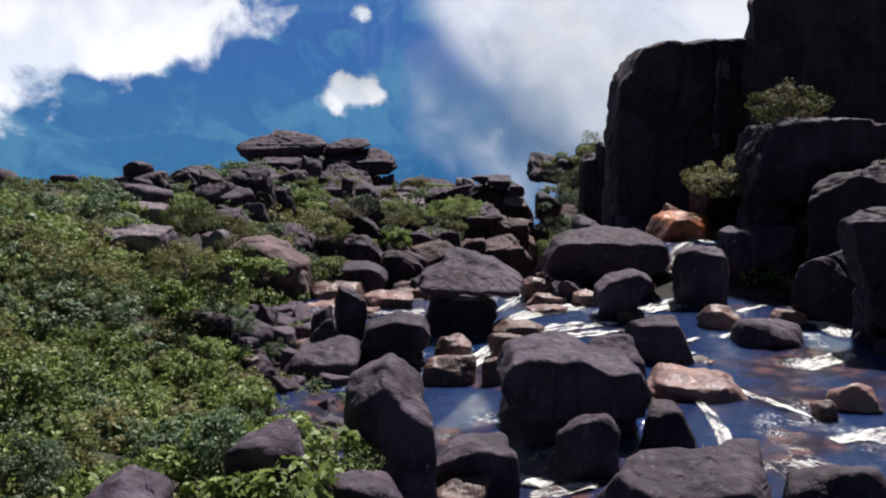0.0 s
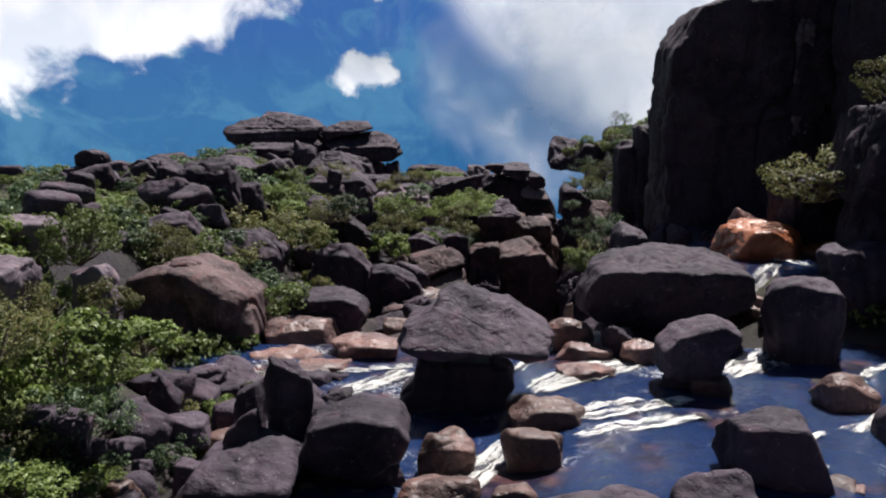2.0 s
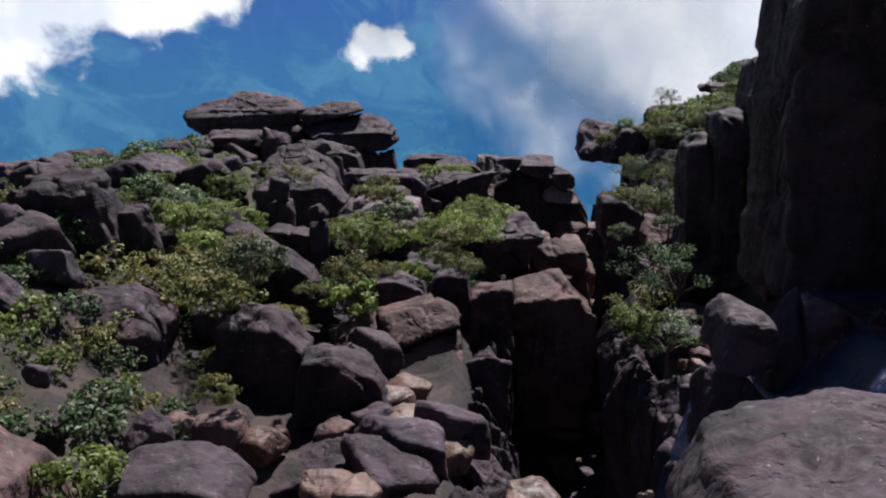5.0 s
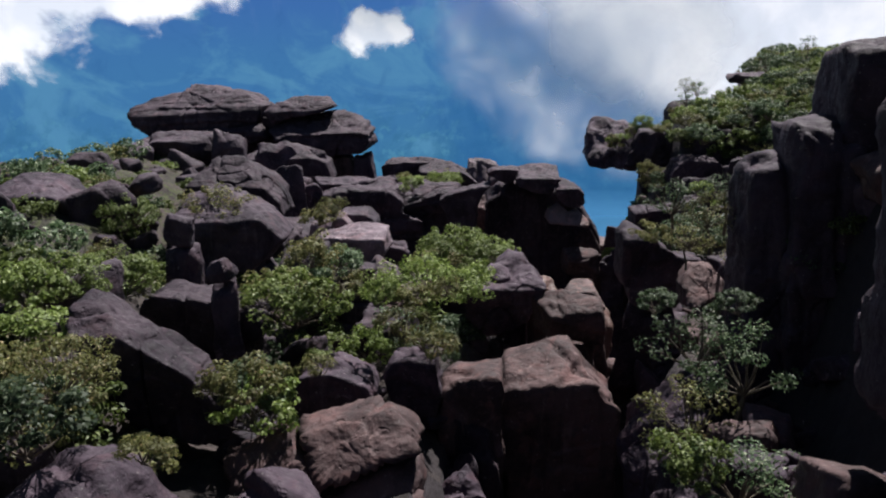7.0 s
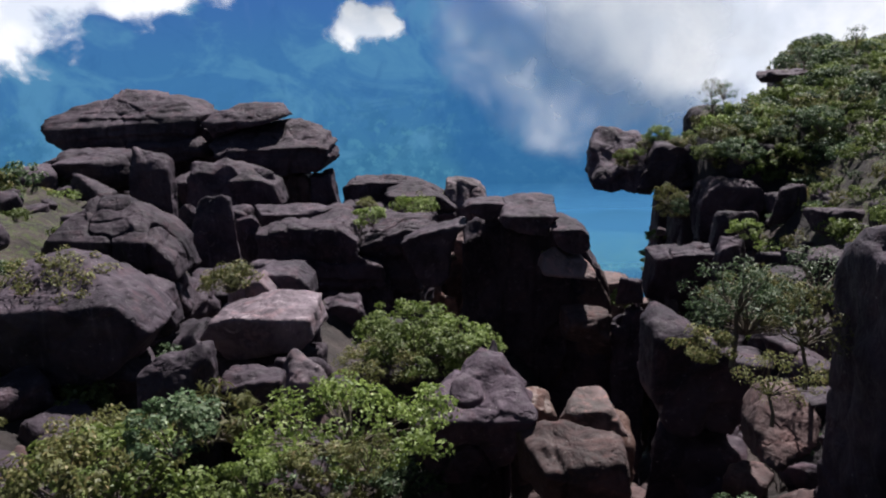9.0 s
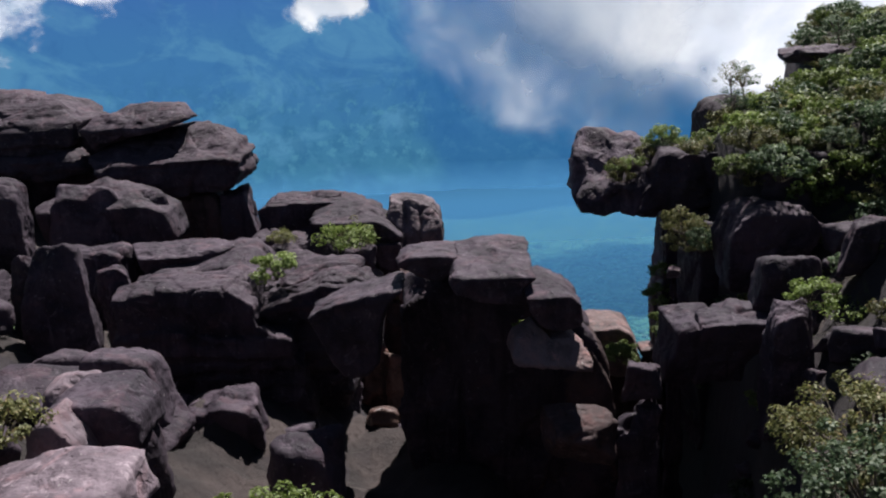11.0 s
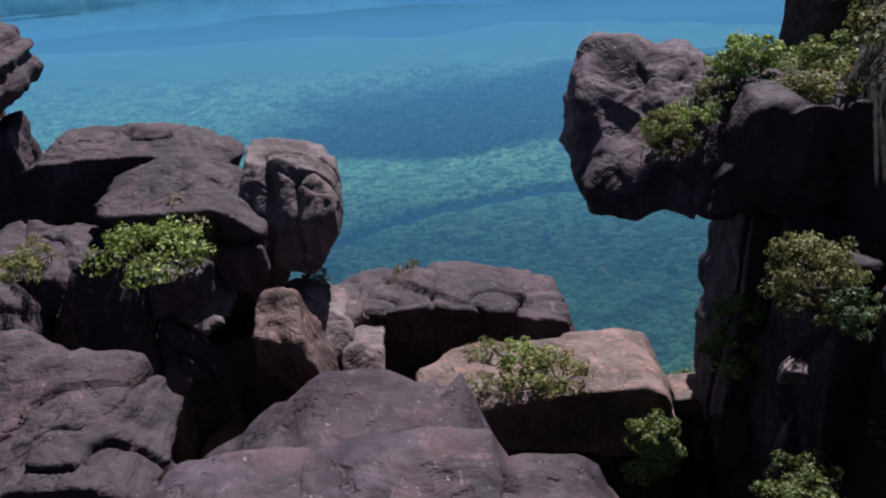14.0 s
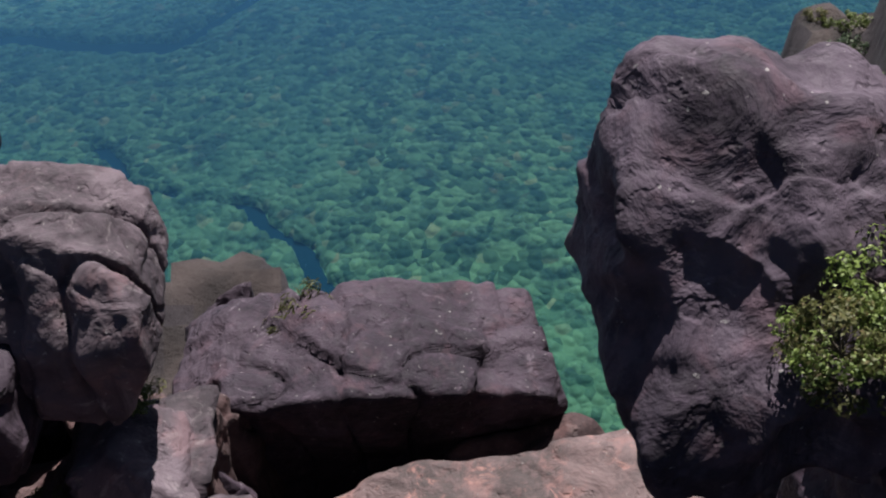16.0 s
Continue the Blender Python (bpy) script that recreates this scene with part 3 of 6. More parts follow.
def weather(w, d, size, style, seed, rs):
    """Steps, cracks, layers, pits and grain pressed into the surface of a rock."""
    q = w + seed * 3.7
    m = float(np.mean(size))
    nrm = d / np.array(size)
    nrm /= np.linalg.norm(nrm, axis=1)[:, None]
    ridge = 1 - np.abs(fbm(q * (1.6 / m), 3, seed + 3))
    amt = 0.018 * m * fbm(q * (3.2 / m), 4, seed + 7) + 0.025 * m * (ridge - 0.7)
    seeds = rs.uniform(-0.6, 0.6, (26, 3)) * np.array(size)
    warp = w + 0.10 * m * np.stack([vnoise(q * (2.0 / m), seed + a) for a in (41, 42, 43)], 1)
    far = np.sqrt(((warp[:, None, :] - seeds[None]) ** 2).sum(2))
    order = np.argpartition(far, 1, 1)
    f1, f2 = np.take_along_axis(far, order[:, :1], 1)[:, 0], np.take_along_axis(far, order[:, 1:2], 1)[:, 0]
    hard = 1.0 if style in "KNCST" else 0.55
    step = rs.uniform(-1, 1, 26)
    edge = (f2 - f1) / m
    blend = S(0, 0.05, edge) * 0.5 + 0.5
    amt += 0.030 * m * hard * (step[order[:, 0]] * blend + step[order[:, 1]] * (1 - blend))
    amt -= 0.016 * m * hard * np.exp(-(edge / 0.018) ** 2)
    amt += 0.05 * min(m, 3) * fbm(q * 1.4, 3, seed + 9) * 0.5
    if style in "KCNS":
        crack = np.abs(vnoise(np.column_stack([q[:, 0] * 0.55, q[:, 1] * 0.55, q[:, 2] * 0.12]), seed))
        amt -= 0.07 * min(m, 5) * np.exp(-(crack / 0.06) ** 2)
    if style in "SC":
        lay = q[:, 2] * (2.4 if style == "S" else 0.8) + 0.8 * vnoise(q * 0.35, seed)
        side = 1 - np.abs(nrm[:, 2])
        amt += (0.055 if style == "S" else 0.03) * min(m, 6) * side * (np.floor(lay) % 2 * 0.6 + vnoise(np.column_stack([0 * lay, 0 * lay, np.floor(lay) + 0.5]), seed))
    if style == "T":
        amt -= 0.55 * np.clip(vnoise(q * 0.9, seed + 5) - 0.2, 0, 1) + 0.30 * np.clip(vnoise(q * 2.1, seed + 6) - 0.25, 0, 1)
    return w + nrm * amt[:, None]


def rock(name, style, centre, size, seed, taper=0.0, flat=0, roll=0.0, pitch=0.0, yaw=0.0, form="", strata=0, hang=0, level=5, label=""):
    if not hang:
        foot = centre[2] - size[2] / 2
        gap = foot - float(ground_z(centre[0], centre[1]))
        if gap > 0.9 and (roll or gap > 5):
            low = (size[0] * 1.25, max(size[1] * 1.2, 1.5), gap + 0.9)
            rock("boulder", "K" if style in "BKCSLT" else "N", (centre[0], centre[1] + 0.25 * size[1], foot + 0.35 - low[2] / 2), low, seed + 40, hang=1, level=4)
        elif gap > 0:
            centre = (centre[0], centre[1], centre[2] - gap / 2 - 0.1)
            size = (size[0], size[1], size[2] + gap + 0.2)
    style_shape = form or ("S" if strata else style)
    if max(size) > 5.5 and not hang or max(size) > 7:
        level = 6
    v, f = rock_shape(style_shape, size, seed, taper, flat, level)
    ob = new(name, mesh_from(name, v, f, ROCK[style]))
    ob.matrix_world = pose(*centre, pitch, roll, yaw)
    kind_word = name.replace("_", " ")
    tagged(ob, label or f"{ROCK_WORDS[style]} {kind_word} {'among shrubs on the plateau' if centre[2] > 3 else 'wedged among other rocks'}", "rock", "rocks of the plateau")
    return ob


def outline_reach(outline, d):
    """How far the outline (x, z) lies from its middle in the directions d."""
    flatd = np.hypot(d[:, 0], d[:, 2]) + 1e-9
    ux, uz = d[:, 0] / flatd, d[:, 2] / flatd
    reach = np.full(len(d), 1e9)
    for (ax, az), (bx, bz) in zip(outline, outline[1:] + outline[:1]):
        ex, ez = bx - ax, bz - az
        den = ux * ez - uz * ex
        den = np.where(np.abs(den) < 1e-9, 1e-9, den)
        r, u = (ax * ez - az * ex) / den, (ax * uz - az * ux) / den
        reach = np.where((r > 0) & (u > -0.001) & (u < 1.001), np.minimum(reach, r), reach)
    return np.where(reach > 1e8, 0.5, reach), flatd


def carved(name, style, centre, depth, outline, seed, brow=None, slope=0, under=10, hang=0, level=5, form="", chips=4, dents=(), label=""):
    """A rock shaped to fit the camera's view: a face outline given a depth, a top that tilts up behind a brow, an
    undercut or sloping front, chipped corners.
    """
    shape = form or style
    rs = np.random.RandomState(seed + 31)
    d, f = BALL[level]
    k = 26 if shape in "BLG" else 48
    o = np.array(outline)
    size = np.array((o[:, 0].max() - o[:, 0].min(), depth, o[:, 1].max() - o[:, 1].min()))
    reach, flatd = outline_reach(outline, d)
    acc = (flatd / reach) ** k + (np.abs(d[:, 1]) / (depth / 2)) ** k
    planes = []
    edge = brow if brow is not None else 0.0
    if brow is not None:
        n = np.array((rs.uniform(-0.05, 0.05), -math.sin(radians(slope)), math.cos(radians(slope))))
        planes.append((n, float(n @ (0, -depth / 2, brow))))
    n = np.array((rs.uniform(-0.1, 0.1), -math.cos(radians(under)), -math.sin(radians(under))))
    at = (0, -depth / 2, edge) if under > -45 else (0, 0.22 * depth, o[:, 1].max())
    planes.append((n, max(0.25, float(n @ at))))
    for _ in range(chips):
        n = rs.normal(size=3) * (1, 1.3, 1)
        n /= np.linalg.norm(n)
        planes.append((n, (float((o @ n[[0, 2]]).max()) * 0.93 + abs(n[1]) * depth / 2) * rs.uniform(0.90, 1.0)))
    for n, h in planes:
        acc = acc + (np.maximum(d @ n, 0) / max(h, 0.2)) ** k
    v = d * (acc ** (-1.0 / k))[:, None]
    v *= (1 + 0.035 * fbm(v * (2.2 / size.mean()) + seed, 3, seed))[:, None]
    for x, y, z, r in dents:
        near = np.linalg.norm(v - (x, y, z), axis=1)
        v *= (1 - 0.85 * np.maximum(r - near, 0) / np.linalg.norm(v, axis=1))[:, None]
    v = weather(v, d, size, shape, seed, rs)
    ob = new(name, mesh_from(name, v, f, ROCK[style]))
    ob.location = centre
    tagged(ob, label or f"{ROCK_WORDS[style]} {name.replace('_', ' ')} {'among shrubs on the plateau' if centre[2] > 3 else 'wedged among other rocks'}", "rock", "rocks of the plateau")
    foot = centre[2] - size[2] / 2
    gap = foot - float(ground_z(centre[0], centre[1]))
    if gap > 0.2 and not hang:
        low = (size[0] * 0.95, depth * 0.9, gap + 1.2)
        rock("boulder", "K" if style in "BKCSLT" else "N", (centre[0], centre[1] + 0.2 * depth, foot + 0.5 - low[2] / 2), low, seed + 40, hang=1, level=4)
    return ob


STOCK = {}


def boulder_field(count, x0, x1, y0, y1, small, big, styles, seed, inside=None, name="boulder", joined=False):
    """Loose rocks strewn over a stretch of ground, cut from a few shapes."""
    rs = random.Random(seed)
    done, pools = 0, {}
    while done < count:
        x, y = rs.uniform(x0, x1), rs.uniform(y0, y1)
        if inside and not inside(x, y):
            continue
        done += 1
        style, pick = rs.choice(styles), rs.randrange(4)
        if (style, pick) not in STOCK:
            v, f = rock_shape(style, (2.0, 2.0, 2.0), 50 + pick * 13 + ord(style), level=4)
            STOCK[style, pick] = mesh_from("loose_rock", v / 2.0, f, ROCK[style])
        s = small + (big - small) * rs.random() ** 2
        sz = (s * rs.uniform(0.8, 1.4), s * rs.uniform(0.7, 1.2), s * rs.uniform(0.55, 1.0))
        z = float(ground_z(x, y))
        spot = pose(x, y, z + sz[2] * rs.uniform(0.15, 0.38), rs.uniform(-18, 18), rs.uniform(-18, 18), rs.uniform(0, 360)) @ Matrix.Diagonal((*sz, 1))
        if joined:
            me = STOCK[style, pick]
            v = np.empty(len(me.vertices) * 3)
            me.vertices.foreach_get("co", v)
            v = np.column_stack([v.reshape(-1, 3), np.ones(len(me.vertices))]) @ np.array(spot).T
            pools.setdefault(style, []).append((v[:, :3], me))
            continue
        ob = new(name, STOCK[style, pick])
        ob.matrix_world = spot
        tagged(ob, f"{ROCK_WORDS[style]} loose boulder lying on the ground", "rock", "loose boulders")
    for style, got in pools.items():
        vs, fs, k = [], [], 0
        for v, me in got:
            f = np.empty(len(me.polygons) * 3, np.int32)
            me.polygons.foreach_get("vertices", f)
            fs.append(f.reshape(-1, 3) + k)
            vs.append(v)
            k += len(v)
        ob = new(name, mesh_from(name, np.concatenate(vs), np.concatenate(fs), ROCK[style]))
        tagged(ob, f"{ROCK_WORDS[style]} rubble of loose stones", "rubble", kind="stuff")


# creek
rock("boulder", "B", (5.23, 32.00, 3.21), (2.24, 1.79, 2.09), 50)
rock("boulder", "B", (8.54, 34.00, 3.08), (2.20, 1.98, 1.90), 57)
rock("boulder", "B", (-1.59, 27.50, 5.99), (3.01, 2.71, 2.80), 64)
rock("boulder", "B", (-4.34, 23.00, 6.20), (2.23, 2.00, 1.49), 71)
rock("boulder", "B", (1.05, 31.00, 3.05), (3.20, 2.56, 1.32), 78)
rock("boulder", "B", (7.82, 28.00, 2.90), (5.66, 3.96, 2.29), 85, flat=1)
rock("boulder", "B", (13.17, 28.50, 2.65), (4.30, 3.44, 2.37), 92)
rock("boulder", "B", (-7.40, 20.00, 6.07), (2.18, 1.97, 1.35), 2)
rock("boulder", "B", (-1.83, 22.50, 5.13), (1.88, 1.69, 1.33), 9)
rock("flat_stone", "P", (11.42, 41.29, 2.55), (4.55, 4.10, 1.22), 16)
rock("boulder", "B", (11.24, 47.00, 3.65), (3.38, 3.05, 1.49), 23)
rock("boulder", "B", (7.74, 41.00, 4.23), (2.89, 2.31, 1.33), 30)
rock("boulder", "B", (12.11, 78.50, 4.77), (2.20, 2.20, 2.71), 51)
rock("boulder", "B", (14.24, 80.00, 4.53), (1.95, 1.95, 3.03), 58)
rock("boulder", "B", (15.69, 79.50, 4.58), (1.82, 1.82, 2.85), 65)
rock("boulder", "B", (17.25, 79.00, 4.49), (1.11, 0.89, 2.49), 72)
rock("flat_stone", "O", (18.53, 73.00, 5.93), (6.03, 5.43, 2.06), 79)
rock("pointed_rock", "P", (19.15, 76.50, 6.67), (2.14, 1.71, 1.63), 86)
rock("boulder", "B", (17.22, 60.80, 5.26), (3.91, 3.13, 1.89), 93)
rock("flat_stone", "P", (16.41, 53.90, 2.84), (2.41, 1.93, 1.69), 3)
rock("boulder", "B", (17.96, 50.00, 2.53), (3.75, 3.00, 2.17), 10)
rock("flat_stone", "P", (17.83, 38.53, 2.69), (2.24, 1.79, 1.40), 17)
rock("boulder", "P", (20.79, 55.00, 2.43), (2.06, 1.65, 1.38), 24)
rock("flat_stone", "P", (-7.61, 63.93, 1.40), (4.53, 3.17, 0.66), 31)
rock("flat_stone", "P", (-7.86, 67.47, 1.68), (4.41, 3.53, 1.27), 38)
rock("flat_stone", "P", (-3.87, 64.12, 1.70), (3.61, 2.89, 1.27), 45)
rock("flat_stone", "P", (-5.69, 61.46, 1.46), (3.10, 2.48, 0.74), 52)
rock("flat_stone", "P", (6.87, 65.15, 2.54), (1.77, 1.59, 1.09), 59)
rock("boulder", "B", (8.50, 61.00, 3.47), (1.59, 1.43, 0.72), 66)
rock("flat_stone", "P", (6.67, 57.95, 2.33), (2.63, 2.10, 0.64), 73)
rock("flat_stone", "P", (6.87, 60.86, 2.44), (2.66, 2.13, 0.89), 80)
rock("flat_stone", "P", (9.43, 60.02, 2.67), (1.94, 1.55, 1.31), 87)
rock("flat_stone", "R", (11.38, 55.29, 2.50), (1.66, 1.33, 0.95), 94)
rock("flat_stone", "R", (4.62, 52.70, 2.45), (3.71, 2.59, 0.92), 4)
rock("flat_stone", "R", (0.60, 49.33, 2.41), (2.03, 1.62, 0.77), 11)
rock("flat_stone", "R", (3.99, 49.72, 2.40), (1.66, 1.33, 0.73), 18)
rock("flat_stone", "R", (0.17, 45.56, 2.35), (3.08, 2.15, 0.68), 25)
rock("flat_stone", "R", (2.64, 44.89, 2.44), (1.51, 1.20, 0.82), 32)
rock("flat_stone", "R", (3.66, 49.15, 2.48), (2.38, 1.90, 0.95), 39)
rock("flat_stone", "R", (0.54, 49.33, 2.40), (2.05, 1.64, 0.77), 46)
rock("flat_stone", "R", (0.47, 29.40, 2.45), (2.36, 1.89, 0.89), 53)
rock("boulder", "K", (-5.03, 49.50, 3.89), (1.81, 0.90, 3.21), 60)
rock("boulder", "B", (-7.03, 51.60, 3.34), (1.35, 1.21, 1.23), 67)
rock("boulder", "B", (-11.05, 55.00, 2.61), (1.38, 1.24, 1.35), 74)
rock("boulder", "B", (-9.16, 50.50, 2.31), (2.07, 1.87, 1.34), 81)
rock("boulder", "B", (-6.54, 48.50, 3.28), (1.80, 1.62, 1.39), 88)
rock("boulder", "B", (-10.23, 52.00, 3.41), (1.17, 1.05, 1.28), 95)
rock("pale_slab", "L", (-17.67, 53.00, 7.58), (3.82, 3.05, 1.62), 5, flat=1, strata=1)
rock("pale_slab", "L", (-13.06, 53.00, 6.95), (2.07, 1.45, 2.48), 12)
rock("pale_slab", "L", (-19.44, 62.00, 8.52), (2.85, 2.28, 0.65), 19, flat=1)
# right bank, in the darker cliff rock that stands in for shade
rock("dark_bluff", "C", (25.70, 49.00, 5.65), (7.90, 6.32, 8.06), 26, form="K")
rock("boulder", "C", (24.69, 70.00, 7.12), (4.47, 3.57, 4.75), 33, form="K")
rock("boulder", "C", (22.40, 75.00, 8.11), (4.73, 3.78, 3.82), 40, form="K")
rock("boulder", "C", (28.44, 70.00, 12.91), (12.22, 8.55, 2.83), 47, form="K")
rock("boulder", "C", (23.29, 56.00, 5.75), (3.98, 2.79, 2.03), 54, form="K")
rock("boulder", "C", (22.68, 66.00, 5.52), (5.49, 3.84, 2.78), 61, form="K")
rock("dark_bluff", "C", (27.89, 62.00, 8.90), (9.11, 6.38, 5.76), 68, form="K")
# cliff
rock("cliff_block", "C", (34.71, 82.00, 16.88), (18.74, 9.37, 16.75), 89)
rock("cliff_block", "C", (26.41, 86.00, 13.81), (3.28, 1.97, 11.43), 96)
# left middle ground
rock("boulder", "B", (-39.02, 118.50, 6.61), (4.60, 3.68, 3.65), 27)
rock("boulder", "B", (-32.58, 118.00, 6.38), (5.11, 4.09, 1.99), 34)
rock("boulder", "B", (-22.31, 90.50, 6.48), (4.08, 3.67, 3.14), 41)
rock("pointed_rock", "K", (-19.58, 94.50, 6.60), (5.06, 4.05, 5.38), 48)
rock("boulder", "B", (-23.51, 112.00, 6.54), (3.78, 3.02, 3.12), 55)
rock("boulder", "B", (-27.20, 135.00, 6.52), (3.78, 3.02, 2.05), 69)
rock("boulder", "K", (-16.04, 87.50, 1.56), (7.56, 4.54, 5.15), 83)
rock("boulder", "B", (-19.79, 83.50, 5.00), (4.60, 3.22, 2.32), 90)
rock("boulder", "B", (-17.96, 88.00, 5.82), (2.59, 1.82, 0.88), 97)
rock("boulder", "B", (-16.73, 96.00, 6.24), (3.16, 2.21, 1.89), 7)
rock("boulder", "B", (-0.16, 80.00, -0.65), (3.14, 2.51, 2.78), 49)
rock("boulder", "B", (-9.22, 76.00, 1.99), (2.17, 1.73, 1.44), 56)
rock("boulder", "R", (-3.96, 68.30, 0.22), (3.82, 2.67, 1.38), 63)
rock("boulder", "R", (2.14, 66.00, 2.03), (4.14, 2.90, 1.67), 70)
rock("boulder", "R", (4.03, 72.00, 0.78), (2.39, 1.91, 2.45), 77)
rock("boulder", "R", (7.21, 70.00, 1.53), (0.76, 0.60, 2.42), 84)
rock("boulder", "P", (6.42, 62.50, 3.13), (2.37, 1.66, 1.12), 91)
# brown blocks and columns
rock("pointed_rock", "N", (2.80, 103.50, -4.65), (2.24, 1.12, 2.65), 50, taper=0.5)
rock("boulder", "K", (5.62, 118.00, 1.99), (1.56, 1.25, 2.23), 64)
rock("boulder", "R", (7.83, 118.00, -2.31), (1.85, 1.67, 2.48), 92)
rock("boulder", "R", (10.27, 121.00, -1.66), (3.65, 3.29, 1.11), 2)
# upper left group
rock("boulder", "B", (-6.42, 115.50, 3.26), (3.00, 2.40, 1.83), 37)
rock("boulder", "K", (-3.82, 116.50, 1.37), (2.72, 2.17, 2.54), 44)
rock("boulder", "L", (-2.28, 119.00, 0.76), (2.29, 1.83, 3.35), 51)
rock("boulder", "B", (-20.43, 134.00, 4.11), (3.95, 3.16, 1.31), 58)
rock("boulder", "B", (-11.21, 108.00, 6.31), (1.49, 1.19, 1.88), 65)
rock("boulder", "B", (-7.76, 103.00, 5.46), (1.35, 1.08, 1.22), 72)
rock("boulder", "B", (-29.01, 162.00, 4.75), (10.28, 8.23, 3.86), 79, flat=1)
rock("boulder", "B", (-22.97, 160.00, 5.13), (3.85, 3.08, 4.03), 86)
# layered stack on the rim
rock("boulder", "B", (-16.71, 150.00, 2.13), (2.05, 1.85, 3.52), 52)
rock("boulder", "B", (-15.49, 161.00, 0.28), (6.55, 5.24, 2.84), 59)
# table rock
rock("boulder", "R", (-13.83, 184.00, -3.67), (2.33, 1.86, 3.09), 73)
rock("boulder", "K", (6.31, 164.50, -7.29), (1.73, 1.39, 4.37), 87)
rock("ledge", "S", (-4.78, 162.00, -0.95), (7.07, 5.65, 4.83), 4)
rock("lower_block", "N", (-2.43, 160.00, -5.29), (5.62, 5.06, 5.43), 11)
rock("lower_block", "N", (2.02, 164.50, -7.57), (6.19, 4.33, 7.62), 18)
rock("boulder", "R", (1.13, 159.50, -6.38), (1.78, 1.60, 1.91), 32)
rock("boulder", "R", (2.58, 158.50, -6.73), (1.80, 1.62, 1.46), 39)
rock("boulder", "R", (4.28, 159.00, -6.82), (1.94, 1.55, 1.38), 46)
rock("boulder", "K", (5.33, 174.00, -7.79), (2.04, 1.83, 1.09), 53)
rock("boulder", "K", (5.30, 173.00, -8.92), (3.13, 2.50, 2.20), 60)
rock("boulder", "K", (20.99, 165.00, -9.47), (2.39, 1.91, 1.73), 88)
# middle wall
rock("wall_rock", "S", (-3.53, 150.00, -3.73), (10.12, 6.07, 12.35), 5)
rock("wall_rock", "B", (-8.31, 158.00, 0.15), (10.08, 8.06, 3.53), 12, flat=1)
rock("wall_rock", "B", (-11.78, 151.00, 0.39), (3.86, 3.08, 4.08), 26)
rock("boulder", "B", (-16.24, 159.00, 1.17), (5.18, 4.14, 1.90), 33)
rock("boulder", "B", (-10.19, 158.00, 1.23), (7.72, 5.40, 1.76), 40, flat=1)
rock("wall_rock", "S", (-5.45, 149.00, -4.98), (9.87, 5.92, 10.80), 54)
rock("boulder", "B", (-6.91, 162.00, 0.55), (5.77, 4.04, 2.27), 61)
rock("boulder", "B", (-2.45, 160.00, 0.61), (3.56, 2.49, 2.53), 68)
rock("boulder", "B", (0.41, 160.00, -0.09), (2.40, 1.68, 2.23), 75)
rock("boulder", "B", (-7.65, 139.00, -0.10), (4.28, 3.42, 4.09), 82)
rock("boulder", "L", (-8.63, 136.00, -0.42), (3.04, 2.43, 4.78), 89)
rock("boulder", "B", (-2.29, 142.50, -5.39), (4.09, 3.27, 3.48), 96)
rock("boulder", "B", (-14.00, 148.00, 3.35), (3.80, 3.04, 2.86), 6)
rock("boulder", "B", (-18.82, 165.00, 3.14), (6.08, 4.87, 4.27), 13)
rock("boulder", "B", (-15.19, 166.00, 2.41), (3.19, 2.55, 3.92), 20)
# arch rocks
rock("cliff_block", "N", (10.58, 144.60, -4.71), (7.62, 4.19, 10.74), 34)
rock("boulder", "N", (11.79, 137.40, -2.11), (3.18, 2.86, 2.03), 55, hang=1, pitch=20)
# right side by the nose
rock("nose_beam", "C", (23.53, 159.00, 4.94), (11.12, 6.67, 3.51), 62, hang=1)
rock("pillar", "C", (23.20, 159.20, -2.41), (7.40, 4.00, 10.96), 69)
rock("boulder", "B", (22.04, 142.00, 3.52), (3.72, 2.97, 1.35), 97)
rock("boulder", "B", (20.61, 137.50, 2.58), (2.33, 1.86, 1.68), 7)
rock("boulder", "B", (26.10, 145.00, 3.67), (2.51, 2.01, 2.11), 14)
rock("boulder", "L", (18.90, 150.80, 0.81), (0.84, 0.76, 0.72), 28)
rock("boulder", "K", (24.82, 141.00, 4.64), (2.71, 2.17, 2.75), 42)
rock("boulder", "K", (27.72, 139.00, 4.76), (4.50, 3.60, 1.83), 49)
rock("boulder", "B", (34.63, 172.00, 11.22), (6.61, 5.95, 1.26), 63)
rock("boulder", "K", (14.54, 138.00, -0.22), (1.70, 1.36, 2.00), 70)
rock("pale_streak", "L", (24.9, 84.6, 15.6), (1.3, 0.9, 8.4), 77, hang=1, form="C")
rock("boulder", "N", (3.94, 166.50, -7.39), (6.85, 4.79, 7.48), 84, pitch=20)
rock("leaning_slab", "N", (4.50, 159.30, -2.43), (3.10, 3.10, 4.31), 8, pitch=18, hang=1)
rock("stack_neck", "N", (-15.85, 177.00, -1.43), (6.63, 6.63, 10.33), 15, hang=1)
rock("boulder", "R", (-1.01, 161.00, -4.66), (3.05, 2.14, 2.62), 43, pitch=25)
rock("boulder", "N", (8.39, 112.00, 0.52), (3.76, 3.01, 2.27), 50, pitch=20)
rock("boulder", "A", (9.66, 117.00, 0.59), (2.73, 2.18, 1.35), 57, pitch=15)
rock("boulder", "R", (7.39, 116.00, 0.97), (1.88, 1.51, 1.57), 64, pitch=15)
rock("flat_stone", "O", (23.10, 74.50, 5.18), (4.46, 4.01, 1.54), 71, flat=1)
rock("boulder", "K", (-4.26, 141.00, -2.83), (4.24, 3.39, 3.28), 78)
